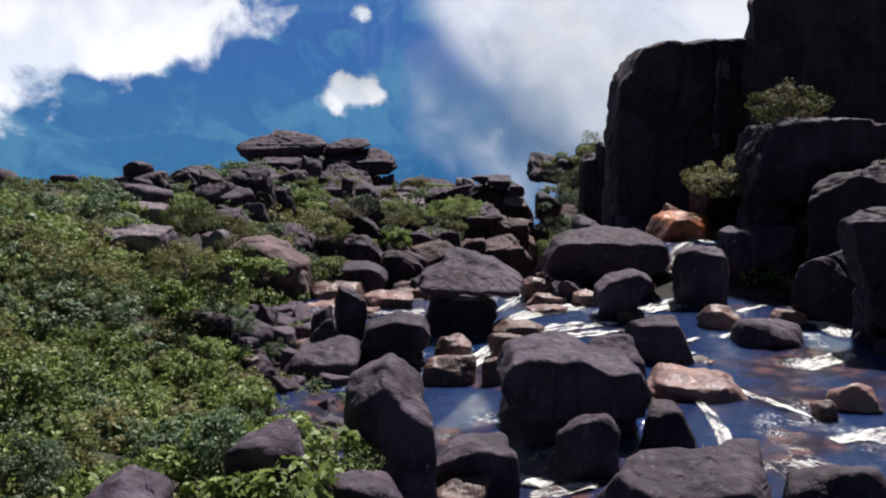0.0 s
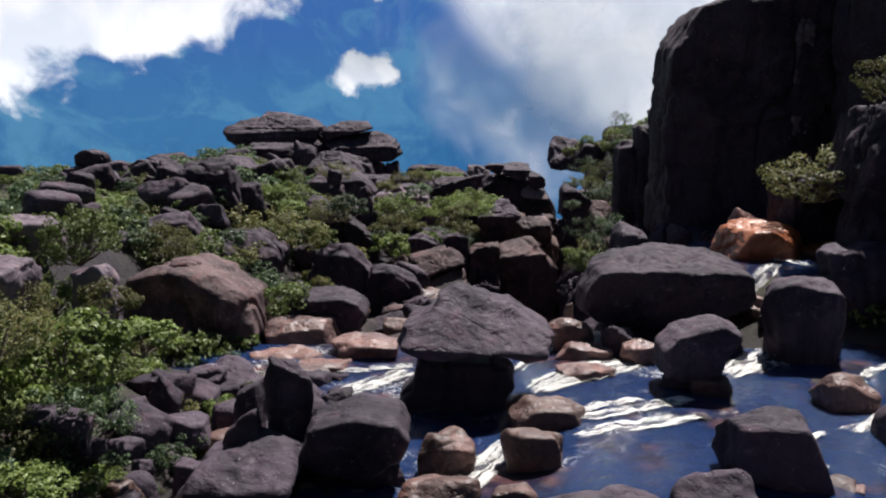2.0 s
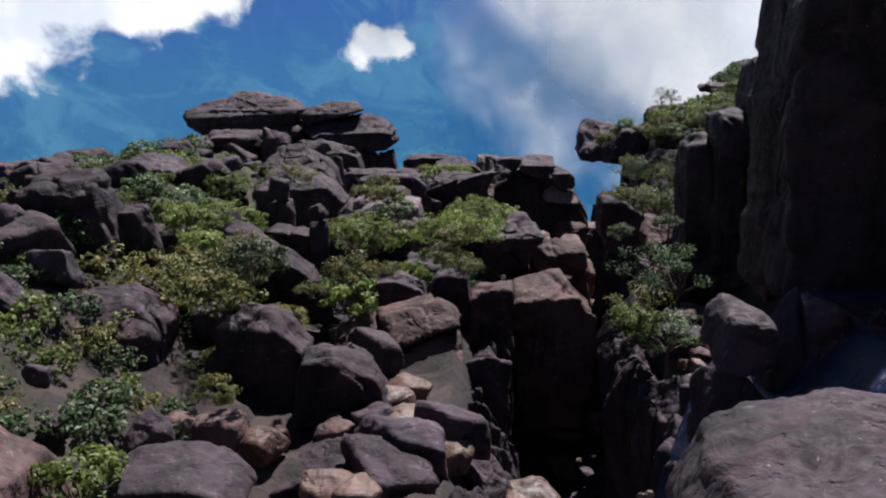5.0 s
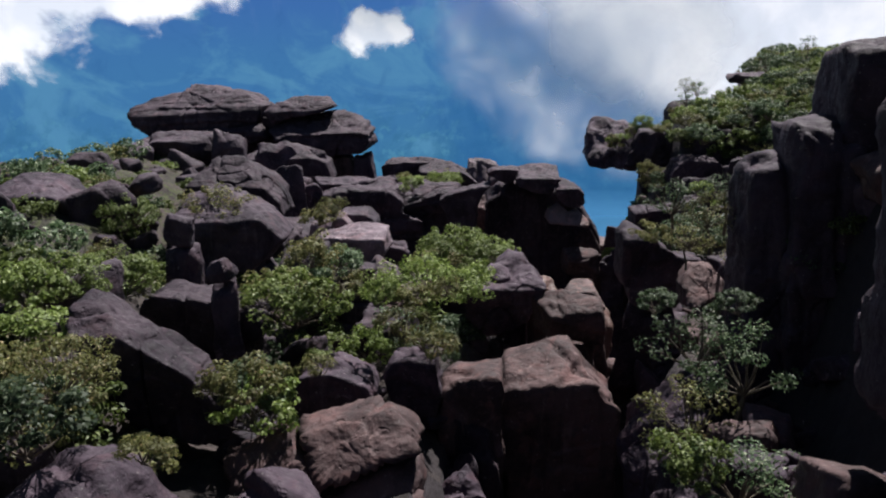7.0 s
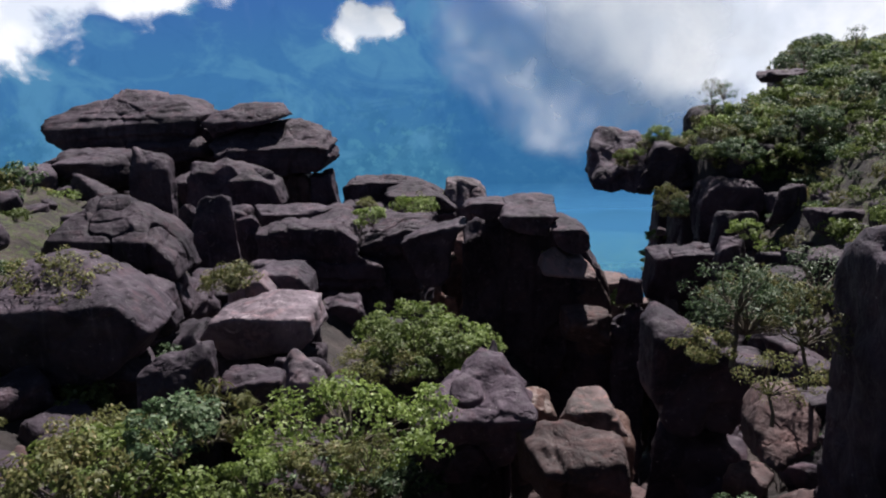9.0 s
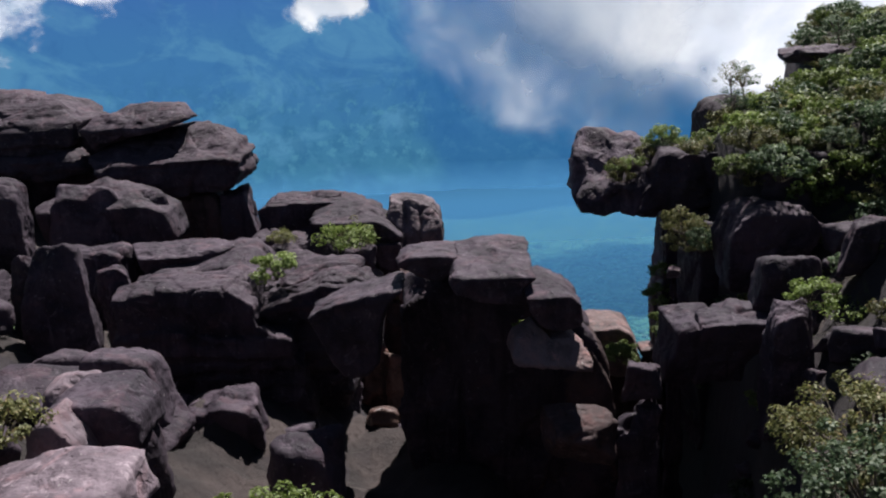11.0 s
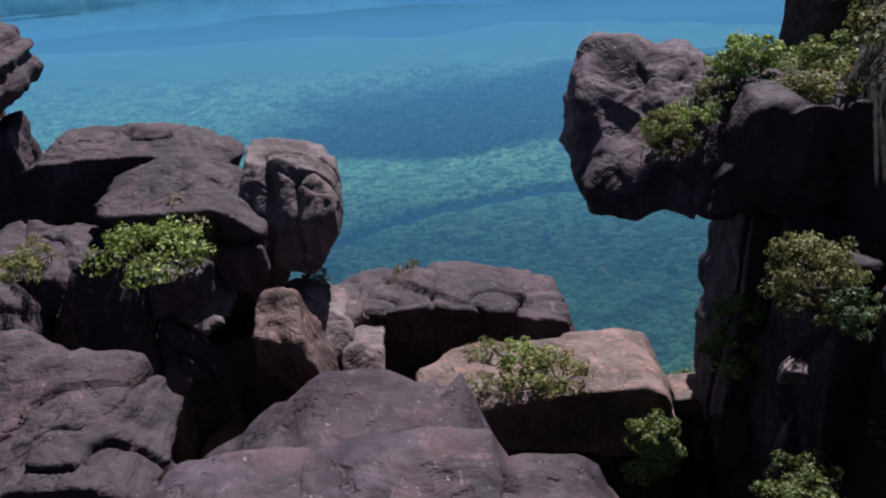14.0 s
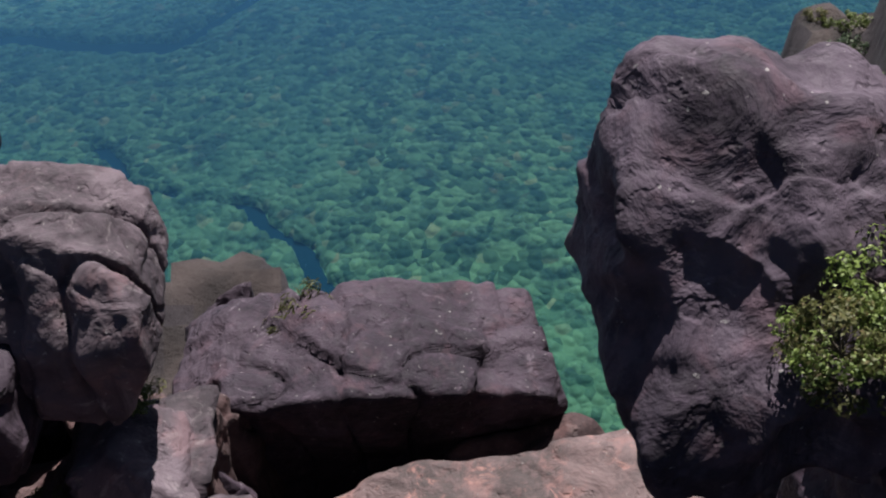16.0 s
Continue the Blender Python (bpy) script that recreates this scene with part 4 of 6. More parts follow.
rock("boulder", "B", (0.02, 137.00, -2.65), (3.38, 2.70, 2.31), 85)
rock("boulder", "K", (2.2, 120.6, -0.2), (6.0, 4.5, 4.4), 29)
rock("cliff_block", "K", (8.0, 144.6, -3.2), (8.5, 4.5, 12.4), 61, hang=1)
rock("boulder", "K", (0.0, 168.5, -2.2), (6.5, 4.0, 5.0), 33)
rock("boulder", "B", (25.2, 163.5, 8.6), (4.0, 3.4, 1.4), 91, flat=1)

# ---- rocks outlined to fit the camera's view ----
# creek rocks
carved("boulder", "N", (-13.73, 68.00, 2.13), 6.0, ((-3.8, 0.6), (-3.0, 2.5), (-1.6, 3.1), (-0.3, 3.4), (1.8, 2.9), (3.7, 1.6), (3.9, -0.2), (3.3, -1.3), (2.2, -3.1), (0.4, -3.5), (-2.5, -2.7), (-3.8, -0.7)), 3, brow=3.16, slope=3, under=-12, level=6, label="large purplish brown boulder standing at the edge of the creek")
carved("hat_rock", "B", (1.60, 56.00, 4.90), 4.6, ((-3.2, -0.6), (-2.8, 0.2), (-1.7, 0.6), (-1.5, 1.2), (-0.8, 1.5), (0.9, 1.0), (1.5, 0.9), (2.3, 0.4), (3.3, -0.1), (3.0, -0.9), (2.2, -1.1), (1.3, -0.8), (-0.2, -0.7), (-2.0, -1.2)), 14, brow=-0.60, slope=29, under=30, hang=1, level=6, label="dark wide-brimmed boulder balanced on a narrower rock in the creek")
carved("boulder", "C", (0.85, 56.80, 2.03), 3.0, ((-1.8, 0.4), (-1.6, 1.4), (2.1, 1.3), (2.6, 0.3), (2.1, -0.2), (1.8, -1.2), (-2.6, -1.3), (-2.4, -0.3)), 21, under=5, label="dark squat rock carrying a wider boulder in the creek")
carved("boulder", "B", (11.24, 64.80, 4.80), 6.0, ((-4.1, 0.1), (-3.4, 1.1), (-2.2, 1.6), (-0.2, 1.8), (2.5, 1.8), (4.0, 1.1), (4.2, 0.2), (3.9, -0.5), (2.9, -1.2), (2.3, -1.8), (0.4, -1.7), (-1.4, -1.9), (-3.4, -1.5), (-4.1, -1.0)), 44, brow=1.30, slope=6, under=22, level=6, label="broad dark boulder with a pale flat top beside the creek")
carved("boulder", "B", (11.00, 56.20, 3.94), 2.8, ((-1.6, 0.2), (-0.9, 0.8), (0.1, 1.1), (0.9, 1.3), (1.8, 0.9), (1.6, 0.5), (0.9, -0.9), (-0.3, -1.3), (-1.5, -1.0)), 17, brow=1.36, slope=-2, under=12)
carved("boulder", "B", (-6.36, 70.50, 1.98), 3.4, ((-2.2, 0.8), (-1.4, 1.3), (0.3, 1.3), (1.6, 0.8), (2.0, 0.1), (1.3, -1.4), (0.2, -1.6), (-1.1, -1.0), (-1.8, -0.1)), 8, brow=1.10, slope=5, under=20)
carved("boulder", "B", (5.02, 36.20, 4.28), 4.4, ((-2.8, 0.1), (-2.3, 1.1), (-1.1, 1.5), (0.3, 1.4), (1.1, 0.9), (1.6, 0.7), (2.5, 0.8), (3.0, -0.1), (2.9, -1.1), (-2.4, -1.2)), 11, brow=1.35, slope=2, under=10, level=6, label="big cleft dark boulder in the middle of the creek")
carved("boulder", "B", (-2.55, 48.30, 3.00), 3.2, ((-1.9, -0.5), (-1.4, 0.7), (0.1, 1.2), (1.5, 0.9), (1.9, 0.3), (1.6, -0.5), (0.5, -1.2), (-0.7, -1.1), (-1.6, -0.9)), 29, brow=1.11, slope=3, under=15)
carved("boulder", "B", (-6.27, 47.00, 1.86), 3.4, ((-2.2, -0.5), (-1.2, 0.7), (0.4, 1.3), (1.7, 1.1), (2.0, 0.5), (1.3, -0.7), (0.0, -1.3), (-1.7, -0.9)), 36, brow=0.36, slope=19, under=-10, label="smooth slanting grey-brown boulder on the bank")
# slabs and blocks behind the creek
carved("leaning_slab", "K", (-8.32, 89.00, -0.17), 3.2, ((-2.1, 2.1), (-0.9, 3.3), (1.0, 2.8), (2.4, 1.2), (2.2, -0.7), (1.6, -3.0), (0.7, -3.6), (-1.5, -2.2), (-2.6, 0.0)), 28, brow=2.36, slope=20, under=0, label="steep dark slab of rock with slanting joints")
carved("leaning_slab", "K", (-4.03, 86.00, -0.60), 3.0, ((-1.6, 2.3), (-0.2, 2.5), (1.7, 1.3), (2.6, -0.1), (1.8, -1.4), (-0.0, -2.2), (-1.8, -2.4), (-1.9, 0.0)), 35, brow=2.27, slope=5, under=0, label="rounded dark slab leaning among other rocks")
carved("boulder", "K", (-2.71, 79.50, -2.03), 4.0, ((-3.5, 0.2), (-1.9, 1.0), (-0.2, 1.6), (1.5, 1.0), (3.6, 0.6), (3.3, -0.6), (1.1, -1.2), (-0.5, -1.4), (-2.8, -1.0)), 42, brow=1.48, slope=3, under=25)
carved("brown_block", "N", (-1.03, 96.50, 0.20), 4.6, ((-2.5, 0.2), (0.4, 1.0), (1.5, 1.2), (2.1, 0.5), (2.5, -0.2), (0.5, -0.7), (-1.4, -1.3), (-1.9, -0.6)), 1, brow=1.38, slope=-2, under=-50, chips=1, label="warm brown fractured block with a flat sunlit face")
carved("brown_block", "N", (-0.14, 95.00, -1.91), 5.9, ((-2.3, 0.4), (-0.4, 1.1), (1.5, 1.6), (1.8, 0.3), (1.8, -0.8), (0.1, -1.4), (-1.4, -1.1), (-2.3, -0.1)), 15, brow=2.48, slope=-11, under=-50, chips=1, label="warm brown fractured block with a pale broken face")
carved("brown_block", "N", (-4.31, 96.00, -0.66), 4.0, ((-2.0, 0.5), (0.4, 1.2), (1.4, 0.2), (2.0, -0.8), (0.8, -1.0), (-1.5, -0.5)), 8, brow=1.34, slope=-3, under=-50, chips=1, label="warm brown cracked block beside a shrub")
carved("rock_column", "N", (3.25, 104.30, -3.48), 3.0, ((-1.4, 3.3), (-0.7, 3.9), (1.4, 3.9), (1.5, 2.6), (1.5, -0.7), (0.6, -4.3), (-1.2, -4.3), (-1.5, 0.8)), 36, brow=4.05, slope=-3, under=4, chips=1, label="brown upright rock column with a lit top")
carved("rock_column", "N", (7.51, 107.50, -5.30), 4.4, ((-2.8, 3.9), (-2.4, 4.8), (-0.7, 5.4), (0.6, 5.7), (1.5, 4.5), (2.7, 3.2), (2.9, 1.2), (2.8, -2.1), (2.1, -5.3), (-2.2, -5.3), (-2.8, 1.2)), 43, brow=4.32, slope=21, under=6, chips=1, level=6, label="thick brown rock column with a worn sloping top")
carved("boulder", "K", (-2.76, 101.50, 0.58), 3.0, ((-1.7, -0.1), (-1.2, 0.9), (0.3, 1.2), (1.7, 0.5), (2.0, -0.3), (1.3, -0.6), (-0.6, -1.2), (-1.5, -1.0)), 22, brow=1.09, slope=3, under=8)
carved("boulder", "K", (0.71, 103.50, 0.14), 2.6, ((-1.4, 0.3), (-0.9, 1.4), (1.0, 1.2), (1.2, -0.6), (1.1, -1.6), (-0.9, -1.1)), 29, brow=1.37, slope=2, under=8)
carved("boulder", "K", (4.96, 114.70, 1.13), 3.8, ((-2.1, 0.6), (-1.0, 1.4), (0.1, 2.3), (1.1, 2.1), (2.2, 0.9), (2.1, -0.1), (1.4, -1.3), (0.3, -2.1), (-1.0, -2.1), (-2.2, -1.0)), 5, brow=0.77, slope=26, under=25, hang=1, level=6, label="dark square boulder with a broken pale top")
carved("leaning_slab", "K", (-9.03, 97.50, 2.33), 3.0, ((-3.2, 3.1), (-2.1, 3.3), (-0.4, 2.0), (1.7, 0.6), (3.0, -1.3), (3.1, -2.3), (1.8, -2.9), (-0.5, -2.0), (-1.6, -0.8), (-2.3, 1.0)), 14, brow=2.19, slope=25, under=12, level=6, label="long dark slab leaning between green shrubs")
carved("boulder", "K", (-9.37, 105.00, 2.75), 3.6, ((-2.8, 0.7), (-1.9, 1.5), (0.0, 1.4), (2.0, 0.9), (3.2, 0.3), (3.1, -0.7), (1.7, -0.9), (-0.0, -1.7), (-1.4, -1.4), (-2.5, -0.7)), 21, brow=1.36, slope=3, under=18)
# rounded boulders of the slope
carved("boulder", "B", (-12.18, 119.50, 4.00), 5.0, ((-3.0, 1.6), (-2.6, 2.3), (-1.0, 2.7), (0.8, 2.2), (2.7, 1.3), (4.0, -0.1), (3.1, -1.0), (2.3, -1.9), (1.0, -2.5), (-2.2, -2.2), (-3.1, -1.2), (-3.0, 0.4)), 76, brow=1.04, slope=22, under=12, level=6, label="big rounded boulder with a notched brow on the slope")
carved("boulder", "B", (-23.23, 119.50, 4.76), 5.0, ((-3.4, 1.9), (-2.3, 2.9), (0.6, 2.7), (2.5, 1.0), (3.5, -0.7), (2.4, -2.3), (0.8, -3.4), (-0.7, -2.9), (-1.6, -1.6), (-3.0, 0.1)), 62, brow=1.90, slope=15, under=15, level=6)
carved("boulder", "K", (-13.95, 130.00, 5.07), 4.5, ((-3.7, -0.1), (-3.0, 1.4), (-1.8, 2.2), (0.0, 2.3), (2.1, 1.1), (3.2, -0.0), (3.6, -1.6), (2.8, -1.9), (1.0, -1.9), (-0.1, -2.2), (-2.2, -1.1)), 9, brow=0.48, slope=27, under=8, level=6)
carved("boulder", "B", (-11.30, 126.00, 2.63), 2.6, ((-1.7, 1.0), (-0.3, 1.5), (1.0, 0.9), (1.4, -1.0), (0.3, -1.8), (-1.0, -0.5)), 16, brow=1.59, slope=-3, under=15)
carved("boulder", "L", (-5.24, 125.00, 1.90), 4.0, ((-3.0, -0.4), (-2.4, 0.6), (-1.0, 1.0), (0.6, 1.5), (2.6, 1.2), (2.7, -0.2), (2.0, -0.9), (0.1, -1.3), (-1.7, -1.6)), 30, brow=0.90, slope=11, under=18, label="pale-topped smooth boulder beside a green bush")
carved("pale_rock", "L", (-6.31, 129.00, 2.33), 2.0, ((-0.9, -0.3), (-0.6, 0.7), (0.0, 1.2), (0.8, 0.3), (1.0, -0.6), (-0.6, -1.0)), 23, brow=0.95, slope=9, under=0, hang=1, label="small bleached grey rock with a pointed top")
carved("boulder", "B", (-5.48, 131.00, 2.50), 3.2, ((-1.7, 0.5), (-1.0, 0.9), (0.8, 0.8), (1.5, 0.2), (1.6, -0.8), (0.0, -1.0), (-1.3, -0.5)), 37, brow=0.86, slope=2, under=8)
carved("ramp_rock", "K", (13.65, 116.50, 2.27), 3.0, ((-1.9, 2.1), (-1.5, 2.7), (-0.0, 1.9), (1.5, 0.9), (2.9, 0.7), (2.7, -0.2), (1.9, -0.4), (1.6, -2.2), (-1.1, -2.2), (-2.0, -0.2)), 71, brow=1.99, slope=17, under=10, label="dark ridge of rock sloping down to a brown slab")
carved("leaning_slab", "N", (15.05, 110.50, 2.80), 3.3, ((-1.0, 0.0), (-0.4, 1.0), (0.8, 0.8), (1.2, 0.2), (0.9, -0.4), (-0.4, -1.0), (-0.9, -1.0)), 78, under=-50, hang=1, label="reddish brown flat slab leaning in dark shade")
# arch rocks over the gorge
carved("arch_rock", "B", (2.12, 141.50, 1.76), 3.6, ((-2.1, 0.8), (-1.3, 1.3), (0.2, 1.6), (1.6, 1.9), (2.5, 2.0), (1.7, 1.4), (1.3, 0.3), (1.1, -1.6), (0.5, -2.2), (-0.6, -2.2), (-1.3, -0.7), (-1.8, 0.1)), 34, brow=1.98, slope=-1, under=10, hang=1, level=6, label="dark rounded rock rib reaching down into the gorge")
carved("arch_rock", "B", (5.67, 142.00, 4.51), 3.4, ((-1.5, 0.2), (-1.0, 0.5), (0.2, 0.6), (1.3, 0.4), (1.2, -0.2), (0.6, -0.7), (-0.1, -0.6), (-1.1, -0.2)), 27, brow=0.72, slope=-4, under=25, hang=1)
carved("arch_rock", "B", (8.47, 141.00, 4.30), 5.4, ((-1.9, 0.0), (-1.6, 0.7), (-0.4, 0.8), (0.8, 0.9), (1.7, 0.7), (1.7, 0.0), (1.2, -0.4), (1.1, -1.1), (0.0, -1.0), (-0.9, -0.8), (-1.6, -0.5)), 61, brow=0.21, slope=9, under=22, hang=1, level=6, label="massive grey-brown rock with a broad smooth top over the gorge")
carved("arch_rock", "B", (10.93, 139.50, 3.20), 3.6, ((-1.3, 0.9), (-0.5, 1.1), (0.6, 0.6), (1.1, 0.1), (1.2, -0.6), (0.8, -1.0), (-0.0, -1.1), (-0.6, -0.7), (-1.0, -0.0)), 41, brow=0.55, slope=10, under=15, hang=1, level=6, label="drooping rounded grey rock beside a gap")
carved("boulder", "A", (10.50, 138.00, 1.50), 4.0, ((-1.6, -0.3), (-1.3, 0.5), (-0.5, 1.0), (0.3, 0.4), (1.1, 0.4), (1.8, -0.3), (1.8, -0.7), (-1.3, -0.5)), 48, under=-50, hang=1, label="pinkish broken rock below a dark overhang")
carved("wall_rock", "S", (-0.32, 149.00, 1.06), 5.0, ((-3.1, -0.2), (-1.6, 0.4), (0.4, 1.2), (1.9, 1.0), (2.8, 0.1), (2.2, -0.5), (0.7, -0.7), (-0.9, -1.1), (-2.4, -0.9)), 47, brow=1.51, slope=-5, under=10, hang=1, level=6, label="dark rock wall with curved bedding layers")
carved("wall_rock", "S", (-6.18, 147.50, -1.08), 5.0, ((-4.4, 3.3), (-1.9, 3.8), (1.4, 3.8), (2.8, 2.9), (3.1, 1.7), (4.6, 0.8), (5.0, -0.7), (5.4, -3.5), (-4.7, -2.9)), 19, brow=4.10, slope=-4, under=6, hang=1, level=6, label="broad dark layered rock wall dropping into shade")
# table rock on the rim
carved("table_block", "K", (-3.76, 170.50, 0.85), 4.6, ((-3.9, 1.1), (-3.0, 1.8), (0.2, 1.7), (3.1, 1.3), (5.0, 0.5), (4.6, -0.7), (2.2, -1.2), (0.3, -1.5), (-0.5, -1.9), (-3.5, -1.9)), 38, brow=1.60, slope=2, under=6, hang=1, level=6, label="flat-topped dark block on the rim")
carved("table_block", "B", (0.25, 165.00, 1.56), 5.0, ((-3.5, 0.5), (-2.1, 1.1), (-0.0, 1.1), (1.9, 0.1), (3.0, -0.8), (2.9, -1.5), (1.2, -1.1), (-0.6, -0.5), (-2.4, -0.1)), 29, brow=0.44, slope=9, under=10, hang=1, level=6, label="smooth tilted grey slab on the rim")
carved("boulder", "K", (2.25, 163.40, -0.53), 2.4, ((-1.3, 0.9), (0.8, 1.0), (1.0, -0.2), (0.6, -1.3), (-0.7, -0.8), (-1.0, 0.2)), 66, brow=1.33, slope=-9, under=0, hang=1)
carved("boulder", "G", (4.12, 165.80, 0.79), 4.6, ((-1.8, 2.0), (-0.8, 2.1), (0.3, 1.9), (1.1, 1.6), (1.6, 1.0), (1.8, 0.3), (1.8, -0.7), (1.4, -1.3), (0.7, -2.3), (-0.5, -2.4), (-1.3, -1.3), (-1.2, 0.2), (-2.0, 0.8)), 59, under=-40, hang=1, level=6, form="K", label="grooved boulder paled for sunlight, with streaks of lichen, on the rim")
carved("lower_block", "G", (4.74, 163.50, -3.48), 5.7, ((-1.9, -0.0), (-1.0, -0.3), (0.8, -0.7), (1.3, -0.6), (1.8, 0.1), (-0.9, 0.8)), 18, brow=4.45, slope=-39, under=-50, hang=1)
carved("leaning_slab", "G", (0.34, 161.30, -1.28), 4.0, ((-1.6, 0.7), (-0.9, 0.8), (0.5, 0.2), (1.5, -0.5), (0.7, -0.8), (-0.5, -0.2)), 94, under=-50, hang=1)
carved("leaning_slab", "G", (4.87, 162.60, -3.16), 5.0, ((-1.5, 0.7), (-0.5, 0.9), (1.0, 0.2), (1.4, -0.5), (0.8, -1.0), (0.1, -0.8), (-1.1, 0.0)), 80, under=-50, hang=1)
carved("leaning_slab", "G", (6.61, 161.00, -4.22), 3.8, ((-0.8, 0.4), (-0.0, 0.6), (0.8, 0.5), (0.8, -0.1), (0.5, -0.6), (-0.9, -0.4)), 91, under=-50, hang=1)
carved("fallen_slab", "G", (6.39, 158.30, -5.72), 5.6, ((-2.8, 0.5), (-1.7, 0.5), (0.3, 0.1), (1.7, -0.2), (3.6, -0.6), (3.8, -0.6), (0.3, -0.2), (-1.2, 0.0), (-2.5, 0.3)), 25, under=-50, hang=1)
carved("log_rock", "S", (10.22, 169.00, -9.27), 5.2, ((-5.6, 2.8), (-4.2, 4.1), (-2.8, 4.0), (-0.5, 4.3), (2.5, 3.6), (5.5, 2.8), (5.8, 1.7), (5.4, 0.1), (4.8, -1.4), (3.9, -1.9), (3.4, -5.2), (-4.7, -3.2), (-4.9, 0.3)), 53, brow=4.94, slope=-9, under=12, chips=1, hang=1, level=6, form="N", label="long dark squared rock with a grooved flat top on the brink")
carved("pink_rock", "A", (14.62, 162.30, -7.15), 5.0, ((-6.2, 0.1), (-4.4, 1.0), (-2.7, 1.3), (-0.8, 1.5), (1.1, 1.6), (2.8, 1.6), (3.9, 1.1), (4.5, 0.2), (4.4, -0.8), (3.8, -2.1), (-6.0, -0.4)), 67, brow=2.95, slope=-18, under=-40, hang=1, level=6, label="pinkish grey slab with a red stain below the rim")
carved("boulder", "A", (20.61, 163.50, -8.45), 2.2, ((-1.1, 0.3), (0.2, 0.5), (1.3, -0.1), (0.4, -0.5), (-1.0, -0.2)), 95, brow=1.28, slope=-24, under=0)
carved("nose_rock", "T", (17.13, 159.40, 5.25), 5.0, ((-2.5, 1.5), (-2.2, 2.1), (-1.5, 2.6), (0.0, 2.4), (1.8, 2.1), (2.7, 1.6), (2.9, 0.3), (2.6, -1.0), (2.0, -2.5), (0.0, -2.4), (-1.2, -2.3), (-2.4, -2.0), (-2.8, -1.2), (-2.7, -0.2)), 83, brow=-0.79, slope=40, under=2, hang=1, level=6, chips=2, dents=((-2.3, -2.0, 0.4, 2.0), (-0.1, -2.5, -1.7, 1.1)), label="big pitted dark rock jutting out like a beak over the valley")
# layered stack on the rim
carved("stack_slab", "S", (-30.79, 178.00, 7.88), 9.0, ((-8.2, 0.1), (-5.7, 1.5), (-2.4, 2.3), (-2.2, 3.3), (0.7, 3.1), (5.7, 1.9), (7.9, 0.7), (7.7, -0.7), (5.9, -1.9), (0.8, -2.5), (-2.5, -3.2), (-6.6, -1.7)), 93, brow=-0.01, slope=24, under=8, chips=1, hang=1, level=6, label="broad dark layered slab with a pointed prow crowning the stack")
carved("stack_slab", "S", (-26.14, 175.00, 5.78), 5.0, ((-4.5, 0.8), (-1.1, 1.9), (2.2, 1.1), (4.9, -1.2), (0.4, -1.7), (-3.4, -0.6)), 10, brow=-0.12, slope=27, under=6, chips=1, hang=1)
carved("stack_slab", "S", (-18.25, 175.00, 8.35), 5.0, ((-3.8, -0.1), (-1.1, 1.2), (3.4, 1.4), (4.2, -0.0), (0.5, -1.0), (-2.8, -1.9)), 17, brow=-0.26, slope=22, under=6, chips=1, hang=1)
carved("stack_slab", "S", (-14.86, 174.00, 5.38), 7.0, ((-6.6, 0.7), (-3.9, 1.9), (1.8, 2.4), (4.9, 1.3), (5.6, -0.9), (4.6, -2.0), (0.8, -2.6), (-2.7, -1.7), (-5.9, -0.5)), 24, brow=-0.06, slope=24, under=8, chips=1, hang=1, level=6, label="thick dark layered slab overhanging its neck")
carved("stack_neck", "N", (-13.27, 174.00, -0.54), 4.0, ((-2.2, 2.6), (1.6, 3.4), (2.1, -1.0), (1.7, -3.1), (-1.7, -3.1)), 31, under=0, hang=1, label="smooth orange-brown neck of rock under layered slabs")
carved("boulder", "K", (-10.19, 173.00, -0.42), 2.6, ((-1.3, 3.2), (0.7, 3.5), (1.4, -0.0), (1.3, -3.2), (-1.2, -3.1)), 38, brow=3.16, slope=10, under=4, hang=1)
carved("boulder", "B", (-17.71, 166.00, 2.10), 5.0, ((-4.7, 1.8), (-1.3, 3.1), (2.5, 2.0), (4.5, 0.9), (5.0, -1.1), (1.8, -2.9), (-3.5, -2.3)), 45, brow=1.33, slope=23, under=12, level=6)
carved("boulder", "B", (-33.77, 172.00, 3.78), 5.0, ((-4.4, 0.3), (-1.9, 1.9), (2.3, 1.5), (5.1, -0.1), (2.6, -1.5), (-3.0, -1.7)), 86, brow=1.11, slope=12, under=8)
# rocks beside the overhang
carved("cliff_block", "K", (9.05, 145.00, -5.55), 5.0, ((-5.0, 7.6), (-2.1, 9.6), (0.7, 9.4), (1.6, 7.7), (3.6, 7.0), (4.3, 5.1), (4.4, 2.3), (5.4, -0.9), (5.2, -8.0), (-2.8, -9.2), (-5.1, -0.7)), 27, brow=8.66, slope=13, under=4, hang=1, level=6, label="dark broken rock wall under drooping boulders")
carved("boulder", "C", (18.45, 141.00, 0.17), 4.4, ((-2.1, 1.2), (-1.0, 1.5), (0.7, 1.6), (2.3, 1.6), (2.8, 1.2), (2.1, 0.3), (1.2, -1.8), (-2.3, -1.6), (-2.0, 0.7)), 90, brow=2.31, slope=-11, under=25, hang=1, level=6, label="broad dark boulder with a sunlit sloping top in the gorge")
carved("boulder", "K", (23.04, 148.50, 2.81), 4.0, ((-2.3, 0.6), (-1.8, 1.9), (-0.9, 2.4), (1.7, 2.1), (2.5, 1.3), (1.7, -2.4), (-2.1, -2.1)), 83, brow=2.83, slope=-7, under=8, level=6)
